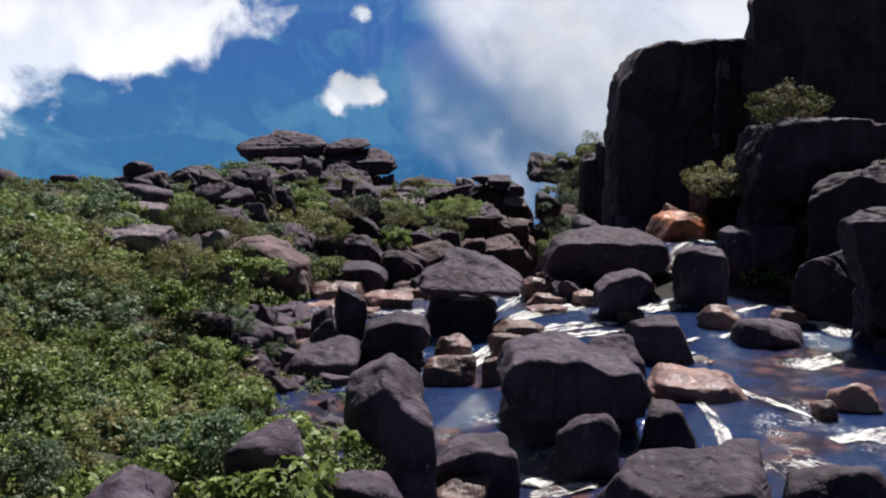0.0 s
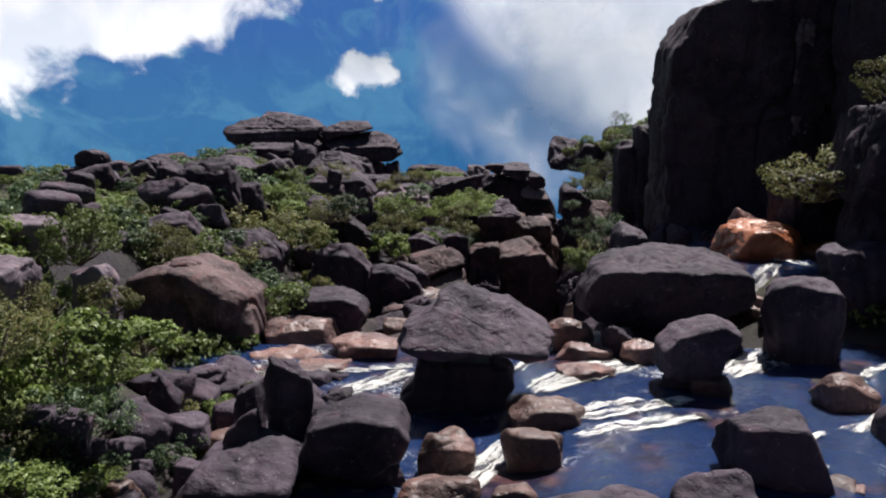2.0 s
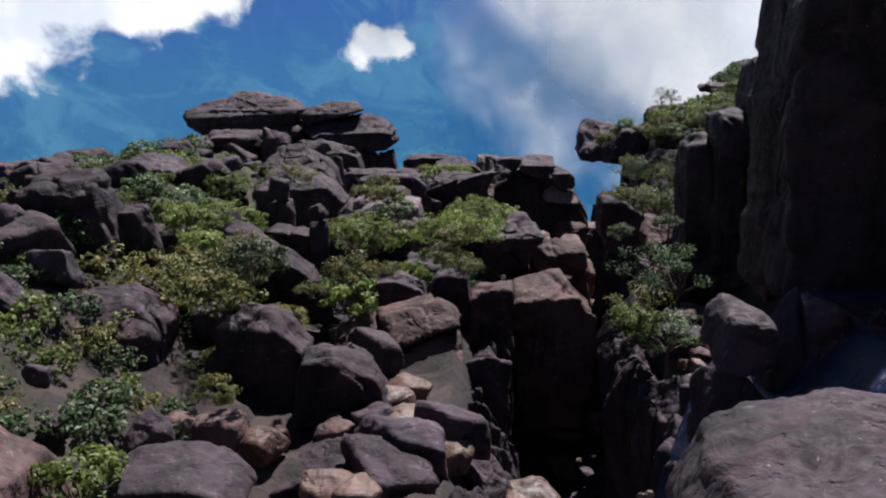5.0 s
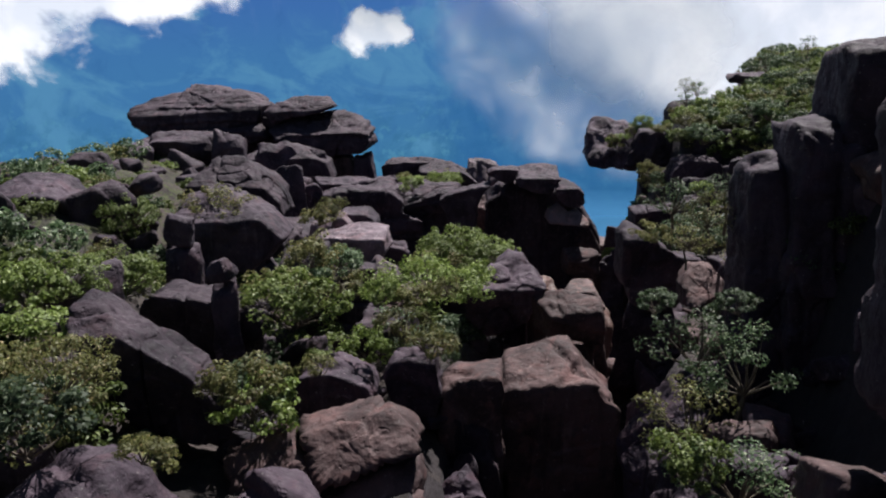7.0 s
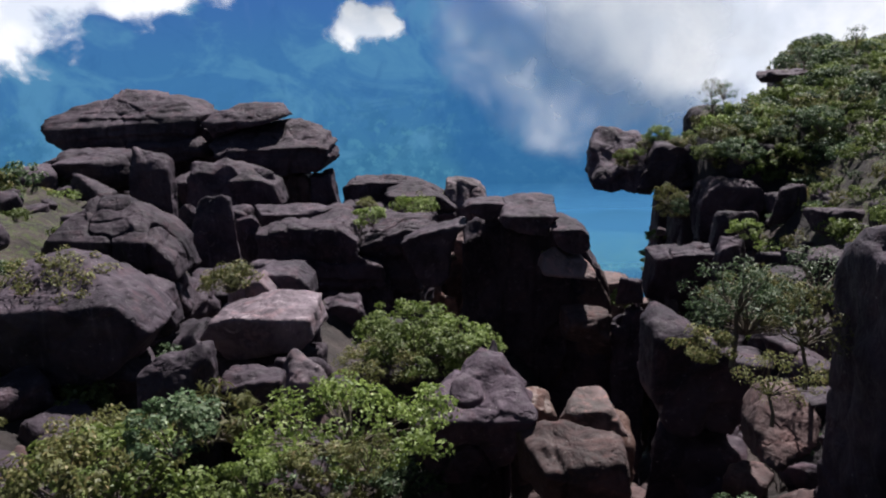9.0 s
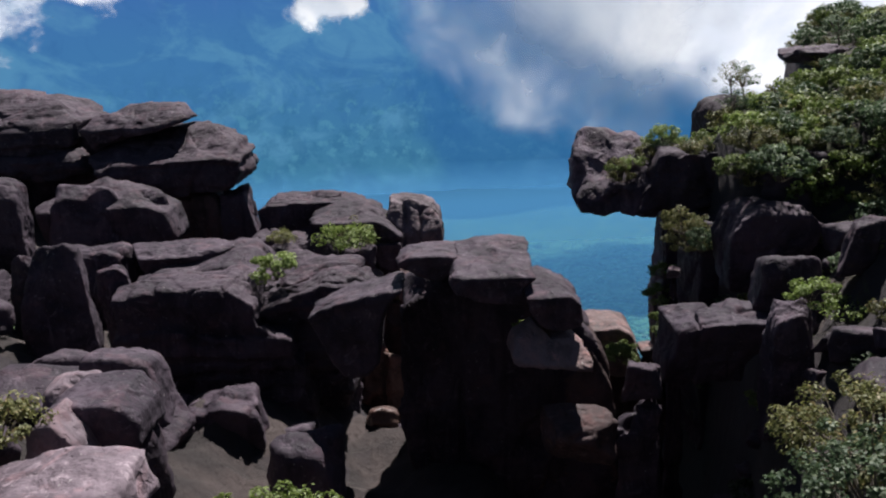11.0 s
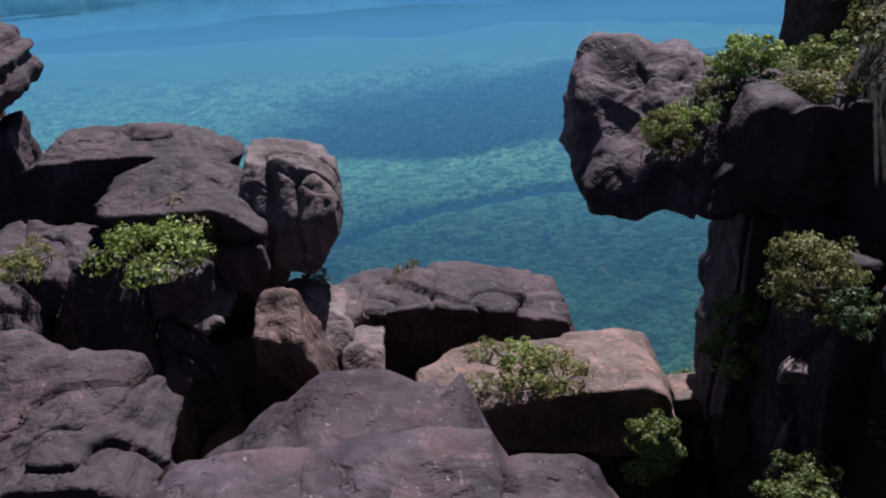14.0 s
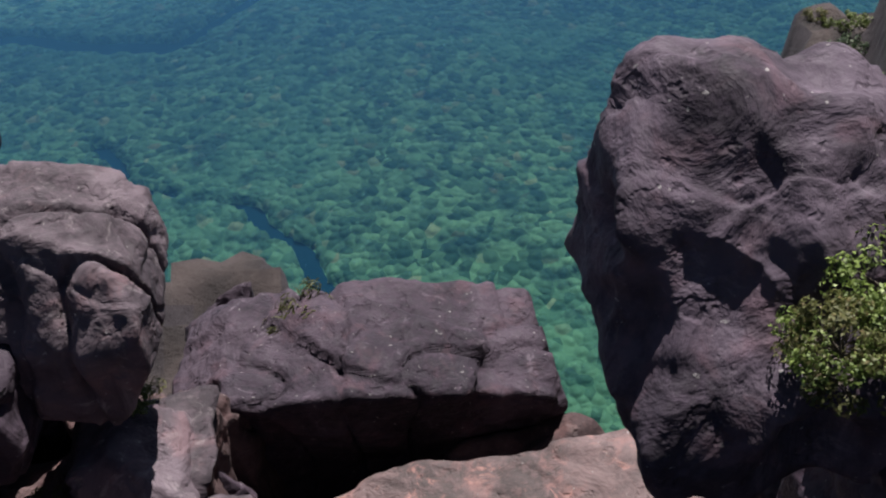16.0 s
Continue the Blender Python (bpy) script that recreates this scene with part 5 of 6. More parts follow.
# cliff
carved("cliff_block", "C", (22.44, 88.50, 12.46), 8.0, ((-6.7, 0.2), (-6.3, 5.3), (-5.4, 6.4), (-4.5, 8.1), (-2.4, 8.8), (0.9, 9.0), (6.5, 9.2), (7.0, -3.3), (3.9, -8.6), (-4.0, -9.3), (-6.7, -8.7)), 75, under=2, level=6)
carved("cliff_block", "C", (23.95, 107.00, 7.09), 6.0, ((-4.1, 4.4), (-4.0, 7.6), (-3.0, 8.0), (0.5, 8.2), (4.2, 8.1), (3.8, -8.0), (-3.8, -8.6)), 82, brow=7.32, slope=11, under=2, level=6)
carved("cliff_block", "C", (19.27, 106.00, 4.73), 5.0, ((-1.7, 6.7), (0.7, 7.0), (2.0, 4.0), (1.8, -6.6), (-1.8, -6.6), (-1.9, 1.2)), 6, brow=6.48, slope=8, under=2, level=6)
carved("cliff_block", "C", (17.72, 107.00, 3.34), 4.5, ((-1.8, 5.9), (0.4, 6.7), (1.9, 4.4), (1.8, -6.3), (-1.6, -6.3), (-2.0, 0.9)), 20, brow=5.99, slope=11, under=2, level=6)
rock("stack_slab", "S", (-23.0, 179.0, 4.9), (19.0, 6.5, 7.0), 64, hang=1)
rock("lower_block", "N", (13.6, 164.6, -12.6), (12.5, 6.5, 10.0), 71, hang=1)

# ---- white water ----
foam(4.6, 50.3, 11.3, 52.7, 0.80)
foam(3.3, 51.5, 8.9, 54.5, 0.55, 0.3)
foam(-5.1, 56.2, -1.0, 61.3, 1.10)
foam(-3.7, 60.9, -0.9, 61.7, 0.57)
foam(3.3, 59.2, 6.1, 63.5, 0.83)
foam(6.0, 65.4, 8.9, 62.2, 0.64)
foam(4.0, 67.9, 8.4, 62.7, 0.77)
foam(22.7, 57.5, 22.8, 50.0, 1.18)
foam(15.5, 35.0, 18.5, 34.1, 0.70)
foam(2.5, 32.6, 4.0, 30.9, 0.56)
foam(10.7, 46.6, 14.8, 50.9, 0.42, 0.4)
foam(14.8, 50.9, 17.8, 52.2, 0.30)
foam(15.0, 50.1, 21.4, 56.7, 0.54)
foam(3.3, 64.2, 6.7, 67.2, 1.30)
foam(5.9, 62.8, 8.8, 61.7, 0.74)
foam(-7.8, 60.3, -2.6, 60.9, 0.62)
foam(16.5, 66.5, 19.0, 69.5, 0.81)
foam(3.7, 61.7, 8.7, 64.7, 0.9, 0.3)
foam(4.7, 52.0, 11.2, 55.0, 0.7, -0.3)
foam(10.6, 46.1, 13.7, 47.8, 0.5, 0.2)
foam(22.3, 59.6, 22.8, 50.3, 1.5, 0.3)
foam(14.6, 34.2, 18.4, 35.8, 0.9)
foam(2.7, 30.6, 5.6, 30.4, 0.7)
foam(17.9, 72.6, 21.0, 68.3, 0.6)
foam(18.2, 56.7, 21.6, 60.0, 0.5, 0.3)
foam(11.2, 40.0, 10.0, 31.0, 0.5, 0.5)
foam(12.5, 44.0, 16.5, 36.0, 0.4, -0.5)
foam(3.5, 56.0, 9.5, 60.0, 2.0)
foam(0.0, 46.0, 3.5, 52.0, 1.3)
foam(12.0, 57.0, 17.0, 62.0, 1.5)
foam(17.0, 44.0, 22.0, 48.0, 1.2)
foam(3.0, 67.6, 8.2, 68.4, 2.2, label="thick white foam where the creek drops between rocks")

# ---- loose boulders ----
boulder_field(80, -42, -9, 68, 128, 0.9, 3.6, "BBK", 1, lambda x, y: x > -0.5 * y + 10)
boulder_field(80, -11, 6, 98, 126, 0.7, 3.0, "BKN", 2, name="rubble", joined=True)
boulder_field(60, -30, -6, 126, 172, 1.2, 4.2, "BBK", 3, name="rubble", joined=True)
boulder_field(50, 3, 15, 74, 130, 0.6, 2.4, "KRN", 4, name="rubble", joined=True)
boulder_field(45, -2, 19, 147, 167, 0.8, 2.6, "KNR", 5, name="rubble", joined=True)
boulder_field(30, 21, 33, 40, 86, 1.4, 4.0, "C", 6, lambda x, y: x > 25.5 or y > 66)
boulder_field(70, -62, -28, 118, 196, 1.2, 4.0, "BBK", 9, lambda x, y: y < float(rim_y(x)) - 4, name="rubble", joined=True)
boulder_field(60, -9, 21, 26, 66, 0.3, 1.3, "RRPB", 7, name="rubble", joined=True)
boulder_field(40, 23.5, 28, 40, 66, 0.8, 2.2, "CCKR", 10, name="rubble", joined=True)
boulder_field(30, 12, 17, 64, 72, 0.5, 1.6, "PRK", 11, name="rubble", joined=True)
boulder_field(60, 17, 27, 112, 148, 0.8, 2.6, "KB", 8, lambda x, y: x > gorge_x(y) + 3, name="rubble", joined=True)

boulder_field(110, 8, 21, 76, 106, 0.8, 2.8, "KNKC", 14, name="rubble", joined=True)
boulder_field(30, -9, 3, 74, 93, 1.4, 3.2, "KNR", 15, name="rubble", joined=True)
boulder_field(60, 10, 22, 106, 126, 0.8, 2.4, "KNK", 16, name="rubble", joined=True)
boulder_field(70, -11, -3, 34, 60, 0.4, 1.7, "BBRK", 12, name="rubble", joined=True)
boulder_field(60, -12, -4, 44, 61, 0.8, 2.4, "BBK", 13, name="rubble", joined=True)

# ---- dark columns along the gorge ----
crs = random.Random(5)
for side in (-1, 1):
    for step in range(21):
        cy = 77.0 + step * 2.7 + crs.uniform(-0.6, 0.6)
        half = 3.0 + 1.0 * float(S(105, 140, cy))
        cx = float(gorge_x(cy)) + side * (half + crs.uniform(1.0, 2.2))
        top = float(ground_z(float(gorge_x(cy)) + side * (half + 4.0), cy)) + crs.uniform(-1.2, 0.3)
        tall = top + 12.0
        rock("rock_column", "K", (cx, cy, top - tall / 2), (crs.uniform(2.4, 3.6), crs.uniform(2.6, 3.6), tall), step * 3 + side + 5, hang=1, level=4,
             label="dark upright rock column lining the gorge")

# dark rock of the hill front beside the overhang
rock("cliff_block", "C", (27.5, 151.8, 1.5), (9.5, 5.0, 12.5), 15, hang=1)
rock("cliff_block", "C", (36.0, 151.0, 0.5), (9.0, 6.0, 14.0), 25, hang=1)
rock("cliff_block", "C", (23.8, 154.0, -4.0), (7.0, 6.0, 15.0), 35, hang=1)
rock("cliff_block", "C", (25.5, 162.0, -6.0), (8.0, 9.0, 22.0), 45, hang=1)

# ---- plants ----
def leaf_verts(rs, centres, normals, length, width):
    """Four-cornered bent leaves at the centres, facing roughly along the normals."""
    n = len(centres)
    a = normals + rs.normal(scale=0.55, size=(n, 3))
    a /= np.linalg.norm(a, axis=1)[:, None]
    b = np.cross(a, rs.normal(size=(n, 3)))
    b /= np.linalg.norm(b, axis=1)[:, None] + 1e-9
    c = np.cross(a, b)
    L = (length * rs.uniform(0.6, 1.3, n))[:, None]
    W = (width * rs.uniform(0.7, 1.3, n))[:, None]
    v = np.stack([centres - b * L * 0.5, centres + c * W * 0.5 + a * 0.12 * L, centres + b * L * 0.5 - a * 0.1 * L, centres - c * W * 0.5 + a * 0.12 * L], 1)
    return v.reshape(-1, 3)


def foliage(seed, clumps, per, radius, height, leaf, width, spread=0.30):
    rs = np.random.RandomState(seed)
    cs = []
    while len(cs) < clumps:
        d = rs.normal(size=3)
        d /= np.linalg.norm(d)
        if d[2] < -0.5:
            continue
        r = rs.uniform(0.45, 1.05) ** 0.6
        cs.append((d[0] * r * radius, d[1] * r * radius, height * (0.36 + 0.58 * d[2] * r)))
    cs = np.array(cs)
    pts, nrm = [], []
    mid = np.array((0, 0, height * 0.35))
    for c in cs:
        d = rs.normal(size=(per, 3))
        d /= np.linalg.norm(d, axis=1)[:, None]
        rad = radius * spread * rs.uniform(0.6, 1.2)
        pts.append(c + d * rad * (rs.uniform(0.3, 1.0, (per, 1)) ** 0.4) * (1, 1, 0.7))
        out = c - mid
        nrm.append(d * 0.6 + out / (np.linalg.norm(out) + 1e-6) * 0.5 + (0, 0, 0.5))
    v = leaf_verts(rs, np.concatenate(pts), np.concatenate(nrm), leaf, width)
    i = np.arange(len(v) // 4)[:, None] * 4
    return v, i + np.arange(4)[None, :], cs


def stems_mesh(seed, cs, thick):
    """Tapered stems from the base up to the clumps."""
    rs = np.random.RandomState(seed)
    V, Fc = [], []
    for c in cs:
        a, b = np.array((rs.normal() * 0.05, rs.normal() * 0.05, -0.15)), np.array(c)
        mid = (a + b) / 2 + rs.normal(scale=0.08, size=3)
        for p0, p1, r0, r1 in ((a, mid, thick, thick * 0.7), (mid, b, thick * 0.7, thick * 0.25)):
            k = len(V)
            d = p1 - p0
            x = np.cross(d, (0.3, 0.7, 0.2))
            x /= np.linalg.norm(x) + 1e-9
            y = np.cross(d, x)
            y /= np.linalg.norm(y) + 1e-9
            for q, r in ((p0, r0), (p1, r1)):
                for j in range(5):
                    w = 2 * math.pi * j / 5
                    V.append(q + x * r * math.cos(w) + y * r * math.sin(w))
            for j in range(5):
                Fc.append((k + j, k + (j + 1) % 5, k + 5 + (j + 1) % 5, k + 5 + j))
    return np.array(V), Fc


def shrub_kind(name, label, leafmat, seed, clumps, per, radius, height, leaf, width, spread=0.30, trunk=0.025, category="shrub"):
    thing = new(name)
    v, f, cs = foliage(seed, clumps, per, radius, height, leaf, width, spread)
    a = new("foliage", mesh_from(name + "_leaves", v, f, LEAF[leafmat], False))
    sv, sf = stems_mesh(seed, cs[::2], trunk)
    b = new("stem", mesh_from(name + "_stems", sv, sf, BARK))
    a.parent = b.parent = thing
    tagged(thing, label, category, "shrubs of the plateau")
    thing.location = (0, -40, float(ground_z(0.0, -40.0)))
    return thing


def tree_kind(name, label, leafmat, seed, radius, height, crown_base):
    """A small tree: a leaning trunk, limbs and clumps of leaves."""
    rs = np.random.RandomState(seed)
    thing = new(name)
    v, f, cs = foliage(seed, 26, 46, radius, (height - crown_base) * 1.0, 0.115, 0.055, 0.26)
    v[:, 2] += crown_base
    a = new("crown", mesh_from(name + "_crown", v, f, LEAF[leafmat], False))
    cs = cs + (0, 0, crown_base)
    V, Fc = [], []
    top = np.array((rs.normal() * 0.2, rs.normal() * 0.2, crown_base))

    def tube(p0, p1, r0, r1):
        k = len(V)
        d = p1 - p0
        x = np.cross(d, (0.3, 0.7, 0.2))
        x /= np.linalg.norm(x)
        y = np.cross(d, x)
        y /= np.linalg.norm(y)
        for q, r in ((p0, r0), (p1, r1)):
            for j in range(7):
                w = 2 * math.pi * j / 7
                V.append(q + x * r * math.cos(w) + y * r * math.sin(w))
        for j in range(7):
            Fc.append((k + j, k + (j + 1) % 7, k + 7 + (j + 1) % 7, k + 7 + j))

    knee = top * 0.5 + rs.normal(scale=0.1, size=3)
    tube(np.array((0, 0, -0.3)), knee, 0.09, 0.075)
    tube(knee, top, 0.075, 0.06)
    for c in cs[::2]:
        m = (top + c) / 2 + rs.normal(scale=0.1, size=3)
        tube(top, m, 0.035, 0.025)
        tube(m, c, 0.025, 0.01)
    b = new("trunk", mesh_from(name + "_trunk", np.array(V), Fc, BARK))
    a.parent = b.parent = thing
    tagged(thing, label, "tree", "small trees of the plateau")
    thing.location = (6, -40, float(ground_z(6.0, -40.0)))
    return thing


SHRUBS = [
    shrub_kind("shrub", "bright green broad-leaved shrub on rocky soil", "bright", 1, 30, 62, 1.1, 1.5, 0.155, 0.085, 0.27),
    shrub_kind("shrub", "olive green dense shrub with small leaves", "olive", 2, 32, 62, 1.05, 1.2, 0.125, 0.06, 0.27),
    shrub_kind("shrub", "dark green leathery-leaved shrub", "dark", 3, 30, 62, 1.1, 1.7, 0.15, 0.075, 0.26),
    shrub_kind("shrub", "low bright green spreading shrub", "bright", 4, 32, 60, 1.35, 0.8, 0.135, 0.07, 0.25),
]
BIG_SHRUBS = [
    shrub_kind("shrub", "large bright green many-stemmed shrub", "bright", 11, 85, 56, 2.3, 2.7, 0.17, 0.09, 0.17, 0.04),
    shrub_kind("shrub", "large olive green tangled shrub", "olive", 12, 85, 56, 2.2, 2.4, 0.14, 0.07, 0.17, 0.04),
    shrub_kind("shrub", "large dark green leathery shrub", "dark", 13, 80, 56, 2.2, 2.9, 0.16, 0.08, 0.17, 0.04),
    shrub_kind("shrub", "wide low bright green shrub", "bright", 14, 85, 54, 2.7, 1.6, 0.15, 0.08, 0.16, 0.04),
]
TREES = [
    tree_kind("small_tree", "small green tree with a thin bare trunk", "dark", 5, 1.3, 3.4, 1.5),
    tree_kind("small_tree", "small olive green tree with a crooked trunk", "olive", 6, 1.5, 3.0, 1.1),
]
TUFT = shrub_kind("grass_tuft", "low tuft of pale green and yellow grass", "olive", 9, 16, 24, 0.6, 0.45, 0.26, 0.03, category="grass")
prs = random.Random(12)


def plant(kind, x, y, scale=1.0, z=None):
    """One plant; a large shrub is grown from the fuller kinds."""
    if scale > 1.5 and kind in SHRUBS:
        kind, scale = BIG_SHRUBS[SHRUBS.index(kind)], scale / 2.1
    h = float(ground_z(x, y)) if z is None else z
    ob = copy_thing(kind, pose(x, y, h - 0.05, 0, 0, prs.uniform(0, 360)))
    ob.scale = (scale * prs.uniform(0.9, 1.15), scale * prs.uniform(0.9, 1.15), scale * prs.uniform(0.85, 1.15))
    return ob


def thicket(count, x0, x1, y0, y1, scale, kinds, inside=None, gap=0.9, rest=None):
    """Shrubs strewn over a patch of ground, kept a little apart. rest: a name under which they are joined into one mesh."""
    placed = []
    tries = 0
    while len(placed) < count and tries < count * 30:
        tries += 1
        x, y = prs.uniform(x0, x1), prs.uniform(y0, y1)
        if inside and not inside(x, y):
            continue
        if any((x - a) ** 2 + (y - b) ** 2 < (gap * scale) ** 2 for a, b in placed):
            continue
        placed.append((x, y))
        if not rest:
            plant(prs.choice(kinds), x, y, scale * prs.choice((0.55, 0.8, 1.0, 1.15, 1.5)))
    if not rest:
        return
    pools = {}
    for x, y in placed:
        me = prs.choice(kinds).children[0].data
        v = np.empty(len(me.vertices) * 3)
        me.vertices.foreach_get("co", v)
        v = v.reshape(-1, 3)
        a, s = prs.uniform(0, 6.28), scale * prs.uniform(0.6, 1.4)
        c, n = math.cos(a) * s, math.sin(a) * s
        q = v.reshape(-1, 4, 3)[::4]
        v = ((q - q.mean(1, keepdims=True)) * 1.7 + q.mean(1, keepdims=True)).reshape(-1, 3)
        w = np.column_stack([v[:, 0] * c - v[:, 1] * n + x, v[:, 0] * n + v[:, 1] * c + y, v[:, 2] * s + float(ground_z(x, y)) - 0.1])
        pools.setdefault(me.materials[0].name, []).append(w)
    for key, ws in pools.items():
        w = np.concatenate(ws)
        i = np.arange(len(w) // 4)[:, None] * 4 + np.arange(4)[None, :]
        ob = new(rest, mesh_from(rest, w, i, bpy.data.materials[key], False))
        tagged(ob, "low mixed green undergrowth covering the ground", "undergrowth", kind="stuff")


clear = lambda x, y: y < 38 or x < -0.30 * (y - 21) - 2.5
thicket(150, -30, -3, 12, 60, 1.15, SHRUBS, lambda x, y: clear(x, y) and x > -0.56 * y - 3 and x < -3.2 - (3.0 if y > 30 else 0) - (3.5 if y > 44 else 0), 1.1)
thicket(190, -38, -4, 12, 64, 1.0, SHRUBS, lambda x, y: clear(x, y) and x > -0.56 * y - 5 and x < -4 - (2.5 if y > 30 else 0) - (2.5 if y > 45 else 0), 0.8, rest="undergrowth")
thicket(24, -24, -13, 26, 44, 1.7, SHRUBS, lambda x, y: x > -0.52 * y - 2 and x < -0.4 * y, 1.0)
thicket(45, -36, -9, 64, 128, 1.2, SHRUBS, lambda x, y: x > -0.5 * y + 8, 1.4, rest="undergrowth")
thicket(300, -60, -9, 62, 130, 0.9, SHRUBS, lambda x, y: x > -0.56 * y + 3, 1.0, rest="undergrowth")
thicket(70, -26, -10, 62, 100, 0.9, SHRUBS, None, 0.9, rest="undergrowth")
thicket(26, -8, 3, 104, 124, 0.9, SHRUBS, None, 1.0)
thicket(30, 17, 28, 104, 118, 1.1, SHRUBS + TREES, lambda x, y: x > gorge_x(y) + 3.2, 1.2)
on_top = lambda x, y: y < float(rim_y(x)) - 4
thicket(70, 20.5, 46, 149, 190, 0.85, SHRUBS, on_top, 1.1, rest="undergrowth")
thicket(330, 20.5, 62, 148, 205, 0.8, SHRUBS, on_top, 0.9, rest="undergrowth")
thicket(60, 17, 34, 110, 146, 0.65, SHRUBS, lambda x, y: x > gorge_x(y) + 3.2, 1.0, rest="undergrowth")
thicket(170, -66, -24, 122, 192, 1.1, SHRUBS, lambda x, y: y < float(rim_y(x)) - 4, 1.0, rest="undergrowth")
thicket(130, 26, 46, 147, 164, 0.8, SHRUBS, None, 0.9, rest="undergrowth")
thicket(110, -42, -17, 126, 170, 0.8, SHRUBS, None, 1.0, rest="undergrowth")
thicket(120, 25, 40, 124, 150, 0.8, SHRUBS, None, 0.9, rest="undergrowth")
thicket(12, 21, 32, 64, 84, 1.1, SHRUBS, None, 1.2, rest="undergrowth")

# a small palm on the slope
def palm():
    rs = np.random.RandomState(7)
    V, Fc = [], []
    for i in range(16):
        a, lift = i * 2.4, rs.uniform(0.2, 1.0)
        out = np.array((math.cos(a), math.sin(a), 0.0))
        side = np.array((-math.sin(a), math.cos(a), 0.0))
        for s in range(14):
            t = s / 13.0
            c = out * (1.3 * t) + np.array((0, 0, 2.0 + lift * t - 1.7 * t * t))
            w = 0.34 * math.sin(math.pi * (0.12 + 0.85 * t))
            for sg in (-1, 1):
                k = len(V)
                tip = c + side * sg * w + out * 0.16 - np.array((0, 0, 0.14))
                V.extend([c, c + out * 0.05, tip, tip - out * 0.03])
                Fc.append((k, k + 1, k + 2, k + 3))
    thing = new("palm")
    a = new("crown", mesh_from("palm_crown", np.array(V), Fc, LEAF["dark"], False))
    tv, tf = stems_mesh(3, [(0.05, 0.0, 2.0)], 0.09)
    b = new("trunk", mesh_from("palm_trunk", tv, tf, BARK))
    a.parent = b.parent = thing
    thing.location = (-18.8, 54.0, float(ground_z(-18.8, 54.0)))
    tagged(thing, "small dark green palm with drooping fronds", "palm")


palm()
# shrubs and trees that stand out
for x, y, s, k in ((2.2, 119.4, 2.0, 0), (3.8, 120.3, 1.8, 0), (0.6, 118.8, 1.6, 1), (1.5, 121.5, 1.9, 0)):
    plant(SHRUBS[k], x + 0.4, y, s, 1.5)
for x, y, s, k in ((12.4, 93.0, 1.5, 0), (14.6, 99.5, 1.6, 0), (12.2, 99.0, 1.5, 1), (13.2, 103.0, 1.7, 0)):
    plant(TREES[k], x, y, s, max(float(ground_z(x, y)), -2.5))
for i in range(16):
    plant(SHRUBS[(i * 7) % 3], 22.0 + i * 0.95, 149.6 + 1.2 * math.sin(i * 2.1), 1.0 + 0.3 * math.sin(i), 6.4 + 1.2 * math.sin(i * 1.7) + 0.12 * i)
for x, y, s in ((24.1, 158.4, 0.8), (31.5, 168.0, 0.9), (36.0, 172.0, 1.0), (40.0, 170.0, 0.9)):
    plant(TREES[0], x, y, s)
thicket(26, -10, -3.5, 36, 58, 0.62, SHRUBS + [TUFT, TUFT], lambda x, y: x < -0.1 * y + 0.5, 0.9)
thicket(60, -11, -3.5, 34, 60, 0.5, SHRUBS, lambda x, y: x < -0.1 * y + 0.3, 0.9, rest="undergrowth")
# growth along the top of the overhang
for i in range(14):
    a = i * 2.4
    plant((SHRUBS + [TUFT])[(i * 3) % 5], 21.6 + 2.3 * math.cos(a) + 0.12 * i, 159.6 + 2.2 * math.sin(a), 0.75 + 0.25 * math.sin(i * 1.3), 6.3)

# plants growing on and between the rocks
plant(SHRUBS[3], -0.28, 162.30, 1.23, 0.44)
plant(SHRUBS[0], 2.37, 166.00, 0.68, 0.98)
plant(SHRUBS[3], -1.17, 160.50, 0.47, 1.01)
plant(TUFT, -4.33, 160.00, 1.31, 1.64)
plant(TUFT, 4.54, 165.80, 1.22, -3.27)
plant(TUFT, 2.65, 163.00, 0.95, -3.55)
plant(TUFT, 8.60, 170.50, 1.75, -6.15)
plant(SHRUBS[1], 13.02, 159.30, 1.31, -4.69)
plant(TUFT, 11.29, 159.80, 1.41, -3.63)
plant(SHRUBS[0], 17.36, 158.00, 0.96, -7.07)
plant(SHRUBS[1], 17.18, 157.30, 0.79, 5.01)
plant(SHRUBS[1], 19.63, 152.00, 1.14, 2.94)
plant(SHRUBS[2], 20.35, 150.50, 0.79, 2.17)
plant(SHRUBS[0], 18.45, 148.50, 0.78, -1.23)
plant(SHRUBS[0], 20.09, 159.50, 1.00, 6.67)
plant(SHRUBS[1], 18.90, 158.50, 0.72, 6.23)
plant(SHRUBS[0], -2.72, 148.30, 1.19, 2.30)
plant(TUFT, -4.14, 158.00, 1.35, 2.06)
plant(SHRUBS[3], -0.45, 160.00, 1.31, 1.22)
plant(SHRUBS[1], 20.83, 153.00, 1.80, 1.62)
plant(SHRUBS[0], 17.99, 147.50, 0.88, -1.43)
plant(SHRUBS[0], 16.89, 156.00, 0.74, -6.10)
plant(SHRUBS[0], 20.91, 136.30, 0.80, 3.48)
plant(SHRUBS[0], 9.67, 140.20, 0.36, 1.58)
plant(SHRUBS[0], 16.45, 155.00, 0.82, -5.86)
plant(TUFT, -5.89, 122.00, 1.91, 4.82)
plant(SHRUBS[1], -2.76, 98.00, 0.97, 6.98)
plant(SHRUBS[2], -2.89, 104.50, 1.15, 4.76)
plant(SHRUBS[0], -0.63, 103.50, 0.72, 4.00)
plant(SHRUBS[2], -5.45, 98.50, 1.39, 0.72)
